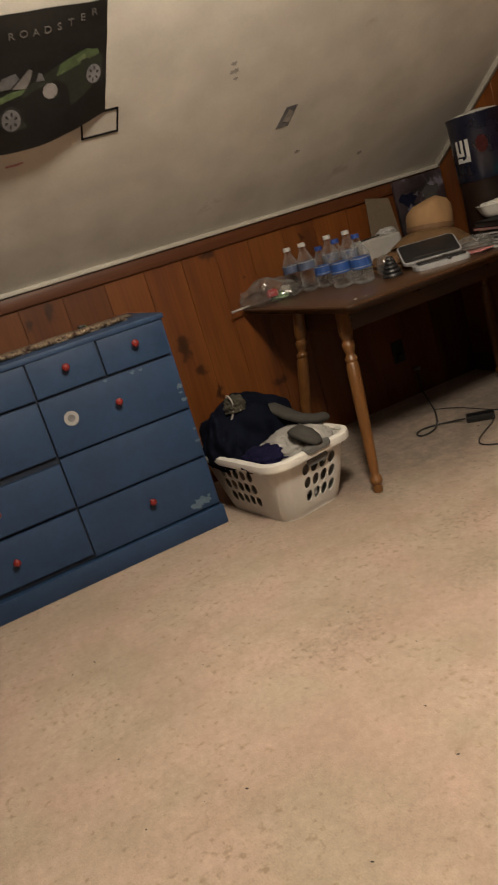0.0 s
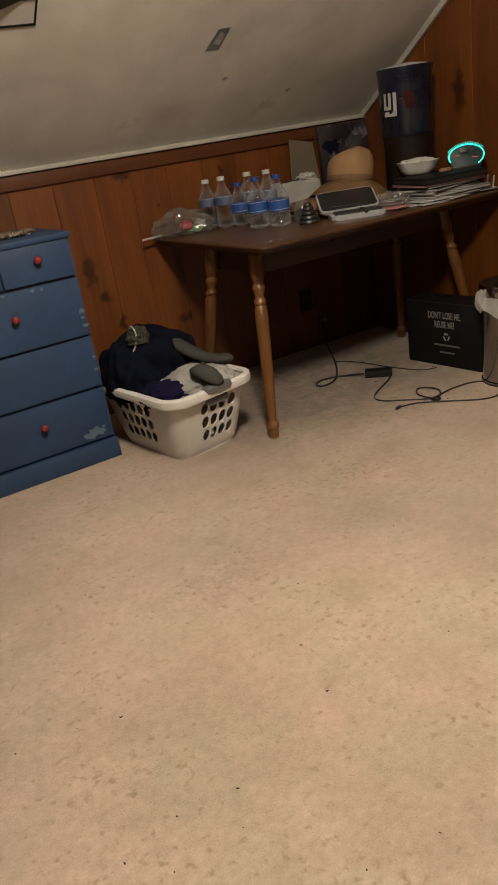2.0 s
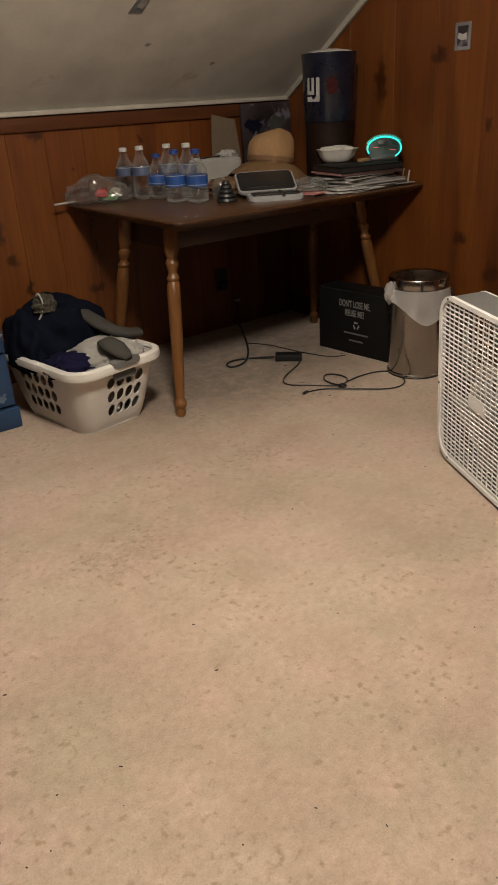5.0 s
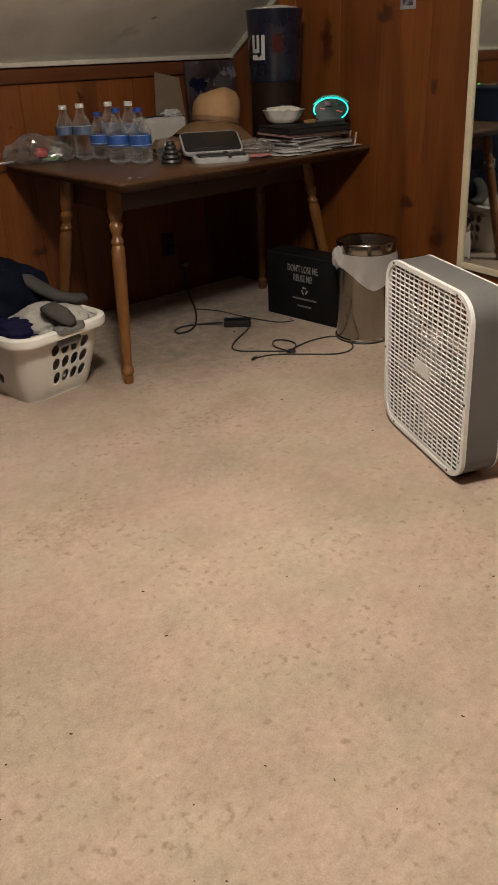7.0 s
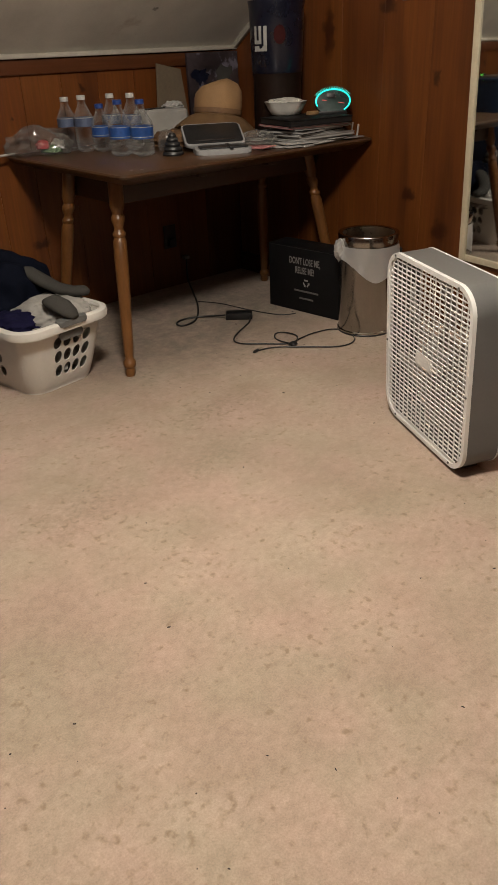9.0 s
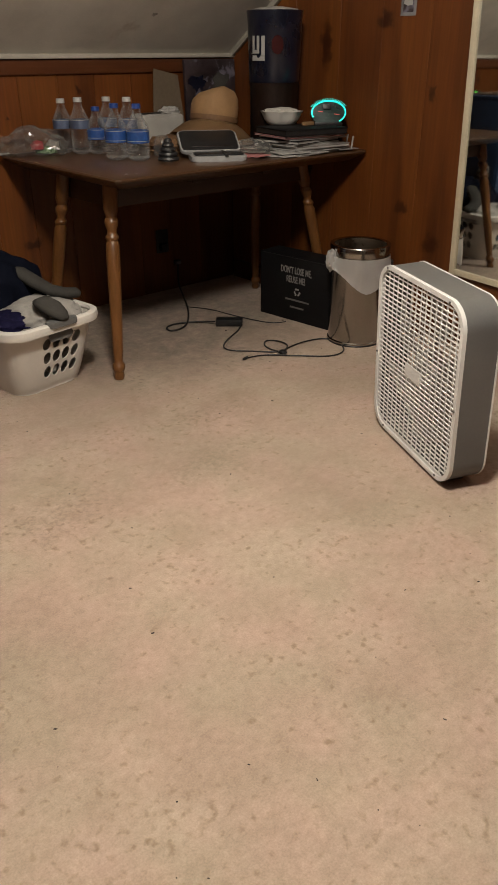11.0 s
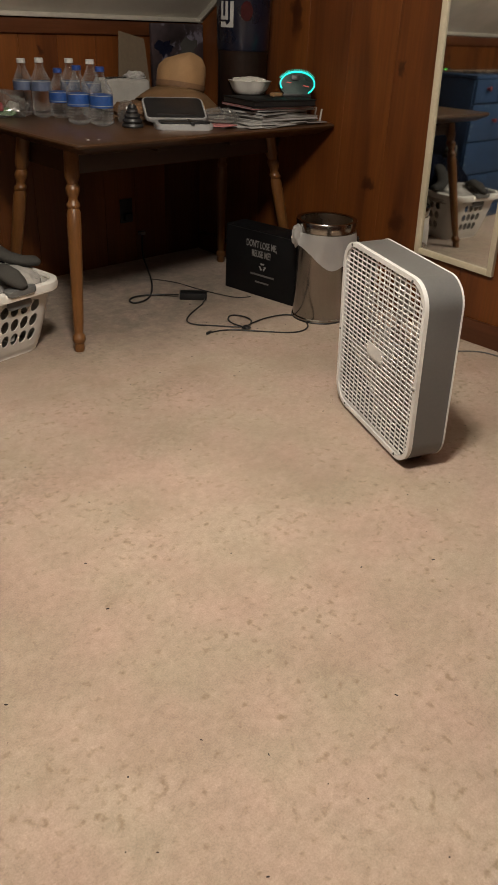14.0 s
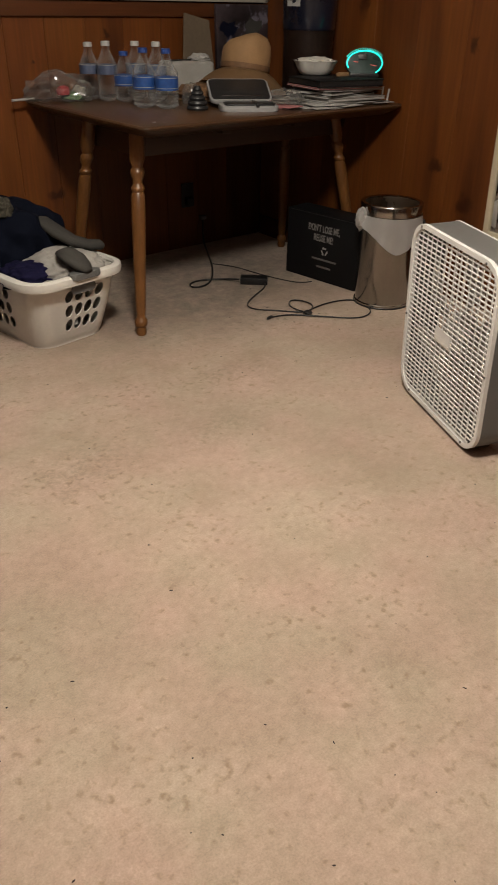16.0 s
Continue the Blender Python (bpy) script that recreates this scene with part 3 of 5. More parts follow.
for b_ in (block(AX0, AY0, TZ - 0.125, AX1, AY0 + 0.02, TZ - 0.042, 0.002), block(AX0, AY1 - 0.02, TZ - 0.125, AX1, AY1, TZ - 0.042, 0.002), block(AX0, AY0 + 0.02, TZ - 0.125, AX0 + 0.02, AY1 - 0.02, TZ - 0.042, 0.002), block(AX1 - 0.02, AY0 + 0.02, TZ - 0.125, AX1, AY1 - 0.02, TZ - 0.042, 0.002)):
    part("apron", b_, M_MAPLE_SHADED, table)
for x_ in (2.0, 2.35):
    part("leaf_slide", block(x_ - tcx - 0.02, TY0 + 0.06 - tcy, TZ - 0.055, x_ - tcx + 0.02, TY1 - 0.06 - tcy, TZ - 0.042, 0.002), M_MAPLE_SHADED, table)
LEG = [(0.0, 0.0), (0.019, 0.0), (0.0225, 0.010), (0.020, 0.030), (0.026, 0.036), (0.0278, 0.046), (0.026, 0.056), (0.0175, 0.066), (0.0190, 0.078), (0.0215, 0.11), (0.0245, 0.22), (0.0275, 0.36), (0.0285, 0.44), (0.0275, 0.49), (0.022, 0.505), (0.027, 0.512), (0.027, 0.520), (0.020, 0.528), (0.0185, 0.54), (0.024, 0.552), (0.028, 0.565), (0.028, 0.575), (0.021, 0.586), (0.026, 0.60), (0.030, 0.612), (0.030, 0.712), (0.0, 0.712)]
for foot, head in (((1.600, 2.062), (1.705, 2.185)), ((1.652, 2.690), (1.675, 2.465)), ((2.860, 2.150), (2.665, 2.175)), ((2.815, 2.635), (2.655, 2.455))):
    dx, dy = (head[0] - foot[0]) / 0.712, (head[1] - foot[1]) / 0.712
    part("leg", lathe([(r_ * 0.9, z_) for r_, z_ in LEG], 24, lambda z, dx=dx, dy=dy: (dx * z, dy * z)), M_LEG, table, at=pose(foot[0] - tcx, foot[1] - tcy, 0))

# ---- box fan ----
FW, FH, FD, FR = 0.488, 0.542, 0.107, 0.075
FLEAN = -2.6
fan = thing("box_fan", pose(1.957, 0.943, 0.0, 0, 0, -114.6), "grey box fan with a white plastic grille, standing on the carpet", "fan")
tilt = Matrix.Translation((0, 0, 0.014)) @ Matrix.Rotation(radians(-FLEAN), 4, "X")


def fan_at(x, y, z, rx=0, ry=0, rz=0):
    return tilt @ pose(x, y, z, rx, ry, rz)


out_l = rounded(FW / 2, FH / 2, FR, 10)
in_l = rounded(FW / 2 - 0.006, FH / 2 - 0.006, FR - 0.006, 10)
bez_in = rounded(FW / 2 - 0.0125, FH / 2 - 0.0125, FR - 0.0125, 10)
bez_out = rounded(FW / 2 + 0.0015, FH / 2 + 0.0015, FR + 0.0015, 10)
STAND = pose(0, 0, FH / 2, 90, 0, 0)
part("housing", hoop(out_l, in_l, -FD + 0.0025, -0.006), M_GREY_METAL, fan, "grey enamelled steel housing", at=tilt @ STAND)


def grille(z, name, rows=36, cols=16):
    g = part(name, hoop(bez_out, bez_in, z - (0.006 if z == 0 else 0.0025), z + (0.006 if z == 0 else 0.0025)), M_WHITE_PLASTIC, fan, at=tilt @ STAND)
    hx, hy, r = FW / 2 - 0.0165, FH / 2 - 0.0165, FR - 0.0165

    def reach(p, hp, hq):
        d = abs(p) - (hp - r)
        return hq if d <= 0 else hq - r + math.sqrt(max(0, r * r - d * d))
    for i in range(rows):
        y = -hy + (i + 0.5) * 2 * hy / rows
        L = reach(y, hy, hx)
        part("slat", block(-L, y - 0.0016, z - 0.0002, L, y + 0.0016, z + 0.0028), M_WHITE_PLASTIC, g, smooth=0)
    for i in range(cols):
        x = -hx + (i + 0.5) * 2 * hx / cols
        L = reach(x, hx, hy)
        part("rib", block(x - 0.0014, -L, z - 0.0010, x + 0.0014, L, z + 0.0024), M_WHITE_PLASTIC, g, smooth=0)
    return g


front = grille(0.0, "front_grille")
part("nameplate", slab(rounded(0.046, 0.021, 0.002, 4), 0.0030, 0.0046, 0.0003), M_WHITE_PLASTIC, front, "plain oblong badge", at=pose(-0.005, -0.01, 0), smooth=0)
for sx, sy in ((-0.19, FH / 2 - 0.009), (0.17, FH / 2 - 0.009), (FW / 2 - 0.006, -0.022), (-FW / 2 + 0.006, -0.022), (-0.17, -FH / 2 + 0.009), (0.17, -FH / 2 + 0.009)):
    part("screw", lathe([(0.0, 0.0), (0.0042, 0.0), (0.0035, 0.0022), (0.0, 0.0026)], 12), M_GREY_RUBBER, front, at=pose(sx, sy, 0.006))
grille(-FD, "back_grille", 17, 10)
rotor = part("rotor", lathe([(0.0, -0.03), (0.055, -0.03), (0.06, 0.0), (0.05, 0.025), (0.0, 0.03)], 24), M_BLADE, fan, at=tilt @ STAND @ pose(0, 0, -FD * 0.46))
bl = bmesh.new()
NB = 12
prev = None
for i in range(NB + 1):
    f = i / NB
    row = []
    for j in range(7):
        g = j / 6
        rad_ = 0.05 + g * 0.175
        ang = radians(-30 - 8 * g + f * (52 + 14 * g))
        row.append(bl.verts.new((rad_ * math.cos(ang), rad_ * math.sin(ang), 0.032 - 0.064 * f)))
    if prev:
        for j in range(6):
            bl.faces.new((prev[j], prev[j + 1], row[j + 1], row[j]))
    prev = row
bmesh.ops.solidify(bl, geom=bl.faces[:], thickness=0.003)
blade_mesh = mesh_of("blade", bl, M_BLADE)
for i in range(5):
    share("blade", blade_mesh, rotor, pose(0, 0, 0, 0, 0, 72 * i + 14))
for sx in (-1, 1):
    part("foot", block(sx * 0.15 - 0.03, 0.006, 0.0, sx * 0.15 + 0.03, FD - 0.020, 0.018, 0.004), M_GREY_RUBBER, fan)
tube("power_cord", [(2.09, 1.02, 0.06), (2.18, 1.05, 0.006), (2.45, 1.20, 0.004), (2.66, 1.20, 0.004), (2.77, 1.125, 0.004), (2.83, 1.075, 0.004), (2.845, 0.98, 0.004), (2.86, 0.70, 0.004)], 0.0028, M_GREY_RUBBER, fan, "grey power cord", at=fan.matrix_basis.inverted())

# ---- laundry basket ----
BH = 0.262
basket = thing("laundry_basket", pose(1.338, 2.370, 0, 0, 0, 9), "off-white plastic laundry basket with oval holes and grey grips", "laundry basket")


def basket_ring(v):
    k = v ** 0.8
    return 0.142 + 0.046 * k, 0.215 + 0.070 * k, 0.062 + 0.01 * k


def basket_point(side, f, v):
    """side 0..3 flat walls, 4..7 the corners after them."""
    hx, hy, r = basket_ring(v)
    s = side % 4
    ax, ay = ((hx - r, -hy), (hx, hy - r), (-hx + r, hy), (-hx, -hy + r))[s]
    bx, by = ((hx, -hy + r), (hx - r, hy), (-hx, hy - r), (-hx + r, -hy))[s]
    if side < 4:
        px, py = ((-hx + r, -hy), (hx, -hy + r), (hx - r, hy), (-hx, hy - r))[s]
        return Vector((px + (ax - px) * f, py + (ay - py) * f, 0.006 + v * (BH - 0.01)))
    cx, cy = ((hx - r, -hy + r), (hx - r, hy - r), (-hx + r, hy - r), (-hx + r, -hy + r))[s]
    a = radians(-90 + 90 * s + 90 * f)
    return Vector((cx + r * math.cos(a), cy + r * math.sin(a), 0.006 + v * (BH - 0.01)))


bk = bmesh.new()


def patch(side, f0, f1, v0, v1, hole):
    edge = [(f0 + (f1 - f0) * k / 4, v0) for k in range(4)] + [(f1, v0 + (v1 - v0) * k / 4) for k in range(4)]
    edge += [(f1 - (f1 - f0) * k / 4, v1) for k in range(4)] + [(f0, v1 - (v1 - v0) * k / 4) for k in range(4)]
    ev = [bk.verts.new(basket_point(side, *e)) for e in edge]
    if not hole:
        bk.faces.new(ev)
        return
    fc, vc = (f0 + f1) / 2, (v0 + v1) / 2
    hv = []
    for k in range(16):
        a = radians(-135 + 22.5 * k)
        hv.append(bk.verts.new(basket_point(side, fc + math.cos(a) * (f1 - f0) * 0.41 + math.sin(a) * (f1 - f0) * 0.09, vc + math.sin(a) * (v1 - v0) * 0.41)))
    for k in range(16):
        j = (k + 1) % 16
        bk.faces.new((ev[k], ev[j], hv[j], hv[k]))


ROWS_V = [0.0, 0.08, 0.18, 0.41, 0.64, 0.86, 1.0]
for side in range(4):
    nf = 5 if side in (0, 2) else 8
    for i in range(nf):
        for j in range(6):
            holes = 2 <= j <= 4 and (i >= 1 if side == 0 else 1 <= i <= 5)
            patch(side, i / nf, (i + 1) / nf, ROWS_V[j], ROWS_V[j + 1], holes)
    for i in range(6):
        for j in range(6):
            patch(side + 4, i / 6, (i + 1) / 6, ROWS_V[j], ROWS_V[j + 1], False)
hx, hy, r = basket_ring(0)
bmesh.ops.remove_doubles(bk, verts=bk.verts, dist=0.0004)
bmesh.ops.recalc_face_normals(bk, faces=bk.faces)
bmesh.ops.solidify(bk, geom=bk.faces[:], thickness=0.0035)
tub = part("tub", bk, M_BASKET, basket)
part("bottom", slab(rounded(hx, hy, r, 6), 0.0, 0.008, 0.003), M_BASKET, basket)
# rolled rim
rim = bmesh.new()
hx, hy, r = basket_ring(1.0)
path = rounded(hx + 0.008, hy + 0.008, r + 0.008, 10)
prof = [(0.017, -0.018), (0.020, -0.004), (0.017, 0.010), (0.006, 0.016), (-0.006, 0.014), (-0.010, 0.004), (-0.006, -0.004), (0.008, -0.008)]
rings = []
n = len(path)
for k, (x, y) in enumerate(path):
    x0_, y0_ = path[k - 1]
    x1_, y1_ = path[(k + 1) % n]
    tx, ty = x1_ - x0_, y1_ - y0_
    L = math.hypot(tx, ty)
    nx, ny = ty / L, -tx / L
    rings.append([rim.verts.new((x + nx * o, y + ny * o, BH + h)) for o, h in prof])
for k in range(n):
    a, b = rings[k], rings[(k + 1) % n]
    for j in range(len(prof)):
        i2 = (j + 1) % len(prof)
        rim.faces.new((a[j], b[j], b[i2], a[i2]))
bmesh.ops.recalc_face_normals(rim, faces=rim.faces)
part("rim", rim, M_BASKET, basket)
for s in (-1, 1):
    part("grip", slab(rounded(0.062, 0.021, 0.016, 5), -0.006, 0.016, 0.007), M_GREY_RUBBER, basket, "soft grey grip", at=pose(0.01, s * (hy + 0.014), BH + 0.006))
    # dark slab painted in for the shaded cut-out below the grip
    part("opening_shade", slab(rounded(0.052, 0.016, 0.015, 5), 0.0, 0.003), M_GREY_RUBBER, basket, at=pose(0.01, s * (hy + 0.001), BH - 0.040, 90, 0, 0))

# clothes heaped in the basket
def cloth(name, bm, mat, at, label, category="clothes"):
    return tagged(part(name, bm, mat, None, at=at, smooth=80), label, category, "clothes in the basket")


cloth("navy_jacket", crumple(0.20, 0.19, 0.215, 0.20, 1.5, 3, 5, True, 0.05), M_NAVY, pose(1.325, 2.500, 0.185, 0, 0, 20), "dark navy jacket crumpled on top of the laundry")
cloth("navy_trousers", crumple(0.105, 0.17, 0.165, 0.22, 1.5, 8, 5, True, 0.05), M_NAVY, pose(1.215, 2.50, 0.21, 0, 6, -10), "dark navy trousers hanging over the basket's edge")
cloth("indigo_shirt", crumple(0.110, 0.10, 0.050, 0.22, 2.0, 5, 5, True, 0.12), M_PURPLE, pose(1.262, 2.240, 0.224, 0, 4, 8), "indigo shirt crumpled in the basket")
cloth("pale_shirt", crumple(0.150, 0.165, 0.070, 0.22, 1.9, 12, 5, True, 0.13), M_PALECLOTH, pose(1.395, 2.270, 0.215, 0, 0, 25), "pale grey shirt crumpled in the basket")
cloth("pale_lining", crumple(0.13, 0.19, 0.12, 0.2, 3, 2, 4, True, 0.05), M_PALECLOTH, pose(1.36, 2.38, 0.05, 0, 0, 10), "pale clothes at the bottom of the basket")


def sock(pts, rad, mat, name, label):
    bm = bmesh.new()
    seg = 14
    prev = None
    m = len(pts)
    for i, (x, y, z, r) in enumerate(pts):
        a = Vector(pts[max(0, i - 1)][:3])
        b = Vector(pts[min(m - 1, i + 1)][:3])
        t = (b - a).normalized()
        s = t.cross(Vector((0, 0, 1))).normalized()
        u = s.cross(t)
        ring = [bm.verts.new(Vector((x, y, z)) + s * (r * rad * math.cos(2 * math.pi * k / seg)) + u * (r * rad * 0.6 * math.sin(2 * math.pi * k / seg))) for k in range(seg)]
        if prev:
            for k in range(seg):
                bm.faces.new((prev[k], prev[(k + 1) % seg], ring[(k + 1) % seg], ring[k]))
        else:
            bm.faces.new(ring[::-1])
        prev = ring
    bm.faces.new(prev)
    bmesh.ops.recalc_face_normals(bm, faces=bm.faces)
    return cloth(name, bm, mat, None, label)


sock([(1.37, 2.43, 0.395, 0.6), (1.405, 2.39, 0.385, 1.0), (1.435, 2.34, 0.355, 1.05), (1.475, 2.30, 0.325, 1.0), (1.525, 2.285, 0.305, 1.0), (1.575, 2.29, 0.297, 0.9), (1.59, 2.29, 0.293, 0.4)], 0.036, M_GREYCLOTH, "grey_sleeve", "grey sleeve hanging across the basket's rim")
sock([(1.37, 2.20, 0.322, 0.5), (1.375, 2.16, 0.328, 1.0), (1.385, 2.115, 0.318, 1.05), (1.395, 2.075, 0.300, 0.8), (1.40, 2.05, 0.29, 0.4)], 0.040, M_GREYCLOTH, "grey_sock", "grey sock lying on the pale shirt")
cap_ = cloth("olive_cap", crumple(0.042, 0.034, 0.046, 0.3, 2.2, 4, 5, True, 0.16), M_OLIVE, pose(1.262, 2.42, 0.425, 0, 0, 10), "olive hood lining of the jacket")
tube("drawstring", [(1.223, 2.40, 0.400), (1.240, 2.395, 0.425), (1.246, 2.39, 0.46), (1.241, 2.395, 0.488), (1.234, 2.40, 0.503), (1.232, 2.41, 0.49)], 0.0035, M_PALECLOTH, cap_, "pale drawstring", at=cap_.matrix_basis.inverted())

# ---- steel bin with liner ----
can = thing("pedal_bin", pose(2.628, 1.765, 0), "open round steel bin with a white liner over its rim", "bin")
CR, CH = 0.120, 0.405
part("drum", lathe([(0.0, 0.0), (CR, 0.0), (CR, 0.012), (CR - 0.004, 0.016), (CR - 0.004, CH - 0.06), (CR - 0.001, CH - 0.055), (CR - 0.001, CH - 0.02), (CR - 0.006, CH - 0.015), (CR - 0.012, CH - 0.02), (CR - 0.012, 0.02), (0.0, 0.02)], 48), M_STEEL, can)
part("base_ring", lathe([(CR + 0.001, 0.0), (CR + 0.0015, 0.005), (CR, 0.007), (CR - 0.01, 0.007), (CR - 0.01, 0.0), (CR + 0.001, 0.0)], 48, close=False), M_BLACK_PLASTIC, can)
part("lining", lathe([(0.0, 0.024), (CR - 0.016, 0.024), (CR - 0.014, CH - 0.02), (CR - 0.0125, CH + 0.008), (CR - 0.0135, CH + 0.008), (CR - 0.0165, CH - 0.02), (CR - 0.0185, 0.028), (0.0, 0.028)], 48), M_BIN_IN, can, "steel inner bucket tinted brown for the reflected wood")
part("rubbish", crumple(0.085, 0.08, 0.10, 0.2, 2.4, 19, 4, True, 0.08), M_TAN, can, "brown rubbish inside", at=pose(0, 0, 0.10))
ln = bmesh.new()
seg = 64
rows_ = []
for j in range(9):
    v = j / 8
    row = []
    for k in range(seg):
        a = 2 * math.pi * k / seg
        drop = 0.045 + 0.085 * max(0, math.cos(a - math.atan2(-2.0, -2.3) - 0.25)) ** 3 + 0.03 * noise.noise(Vector((math.cos(a) * 1.6, math.sin(a) * 1.6, 3.0)))
        flare = 0.006 + v * (0.010 + 0.012 * noise.noise(Vector((math.cos(a) * 4, math.sin(a) * 4, v * 2)))) + 0.004 * math.sin(a * 9) * v
        row.append(ln.verts.new(((CR + flare) * math.cos(a), (CR + flare) * math.sin(a), CH - 0.030 - v * drop)))
    rows_.append(row)
for a, b in zip(rows_, rows_[1:]):
    for k in range(seg):
        ln.faces.new((a[k], a[(k + 1) % seg], b[(k + 1) % seg], b[k]))
part("liner", ln, M_LINER, can, "crumpled white bin liner")
part("liner_knot", crumple(0.028, 0.024, 0.045, 0.35, 2.5, 6, 3, False), M_LINER, can, at=pose(-0.12, 0.045, CH - 0.045))
part("top_band", lathe([(CR + 0.001, CH - 0.034), (CR + 0.007, CH + 0.008), (CR + 0.004, CH + 0.013), (CR - 0.011, CH + 0.012), (CR - 0.011, CH - 0.034), (CR + 0.001, CH - 0.034)], 48, close=False), M_STEEL, can)
part("handle", slab(rounded(0.016, 0.05, 0.008, 4), 0, 0.02, 0.004), M_BLACK_PLASTIC, can, at=pose(0.085, -0.085, 0.30, 90, 0, 45))

# ---- black paper bag box ----
bag = thing("black_box", pose(2.588, 2.112, 0, 0, 0, -83.6), "upright black cardboard carrier with pale printed words", "box")
part("body", block(-0.205, 0.0, 0.0, 0.205, 0.13, 0.300, 0.004), M_BLACK, bag)
part("fold_line", block(-0.20, -0.0012, 0.294, 0.20, 0.0, 0.297), M_BLACK_PLASTIC, bag)
for txt, z in (("DON'T LOSE ME,", 0.226), ("REUSE ME!", 0.184)):
    lettering("print", txt, 0.043, M_BAG_PRINT, pose(0.010, -0.0006, z + 0.010, 90, 0, 0) @ Matrix.Diagonal((0.56, 1, 1, 1)), bag, "pale bold printed words", heavy=0.0005)
for i in range(3):
    a = radians(90 + 120 * i)
    b = slab([(-0.010, -0.0032), (0.006, -0.0032), (0.006, -0.007), (0.013, 0.0), (0.006, 0.007), (0.006, 0.0032), (-0.010, 0.0032)], 0, 0.0008)
    part("recycling_arrow", b, M_PRINT, bag, at=pose(0.02 + 0.013 * math.cos(a), -0.0006, 0.140 + 0.013 * math.sin(a), 90, 0, 0) @ pose(0, 0, 0, 0, 0, 90 + 120 * i + 90))
for z, w in ((0.100, 0.070), (0.066, 0.040)):
    part("print_bar", block(0.02 - w, -0.0009, z - 0.004, 0.02 + w, 0.0, z + 0.004), M_PRINT_DIM, bag)

# ---- cords and charger ----
charger = thing("laptop_charger", pose(0, 0, 0), "black laptop charger with its cords on the carpet", "charger")
part("brick", block(-0.062, -0.027, 0.0, 0.062, 0.027, 0.032, 0.006), M_BLACK_PLASTIC, charger, at=pose(2.325, 2.265, 0.0, 0, 0, -42))
tube("mains_cord", [(2.275, 2.31, 0.016), (2.24, 2.385, 0.005), (2.14, 2.44, 0.004), (2.07, 2.42, 0.004), (2.06, 2.36, 0.004), (2.14, 2.36, 0.006), (2.23, 2.45, 0.004), (2.33, 2.59, 0.004), (2.42, 2.75, 0.01), (2.46, 2.85, 0.05), (2.50, 2.895, 0.13)], 0.0042, M_BLACK_PLASTIC, charger)
tube("low_voltage_cord", [(2.36, 2.225, 0.014), (2.323, 2.182, 0.004), (2.245, 2.145, 0.004), (2.125, 2.075, 0.004), (2.10, 2.01, 0.004), (2.176, 1.935, 0.004), (2.25, 1.845, 0.006), (2.324, 1.863, 0.006), (2.414, 1.875, 0.004), (2.52, 1.85, 0.004), (2.535, 1.78, 0.004), (2.49, 1.69, 0.004), (2.42, 1.665, 0.004), (2.36, 1.69, 0.004), (2.301, 1.754, 0.004), (2.25, 1.80, 0.006), (2.20, 1.86, 0.004), (2.15, 1.885, 0.004), (2.107, 1.891, 0.004)], 0.0030, M_BLACK_PLASTIC, charger)
tube("cord_loop", [(2.25, 1.838, 0.010), (2.235, 1.92, 0.005), (2.30, 2.00, 0.005), (2.345, 1.95, 0.006), (2.33, 1.86, 0.010), (2.25, 1.83, 0.010)], 0.0030, M_BLACK_PLASTIC, charger)
part("velcro_tie", crumple(0.020, 0.014, 0.012, 0.3, 3, 2, 2), M_BLACK_PLASTIC, charger, at=pose(2.255, 1.835, 0.004, 0, 0, -35))
part("connector", lathe([(0.0, 0.0), (0.006, 0.0), (0.006, 0.026), (0.003, 0.030), (0.0, 0.036)], 12), M_BLACK_PLASTIC, charger, at=pose(2.112, 1.893, 0.006, 0, 90, 195))
thin = thing("thin_cord", pose(0, 0, 0), "thin black cord running to the corner", "cord")
tube("cord", [(2.34, 2.60, 0.003), (2.40, 2.52, 0.003), (2.42, 2.36, 0.003), (2.46, 2.20, 0.003), (2.50, 2.13, 0.003), (2.55, 2.12, 0.003)], 0.0022, M_BLACK_PLASTIC, thin)
socket = thing("wall_socket", pose(2.42, YN - 0.001, 0.26), "dark wall socket with a plug under the table", "socket")
part("plate", block(-0.036, -0.006, -0.058, 0.036, 0.0, 0.058, 0.002), M_BLACK_PLASTIC, socket)
part("plug", block(-0.02, -0.032, -0.045, 0.02, -0.0055, -0.01, 0.004), M_BLACK_PLASTIC, socket)
dangle = thing("dangling_plug", pose(2.505, 2.905, 0.13), "small grey plug on a hanging cord", "plug")
part("plug_body", block(-0.016, -0.012, 0.0, 0.016, 0.012, 0.018, 0.003), M_FILM, dangle)

# ---- mirror and sticker on the gable ----
MY0, MY1, MZ0, MZ1 = 1.122, 1.490, 0.283, 1.560
mirror = thing("wall_mirror", pose(XR, (MY0 + MY1) / 2, MZ0, 0, 0.25, 0), "tall narrow mirror in a flat cream frame on the gable", "mirror")
mh, mw = MZ1 - MZ0, (MY1 - MY0) / 2
FRW = 0.024


def sheared_to_view(bm):
    """Shears the frame to fit the camera's view: head slid sideways, foot sloped."""
    for v in bm.verts:
        v.co.y, v.co.z = v.co.y + 0.044 * v.co.z, v.co.z + 0.045 * (v.co.y + mw)
    return bm


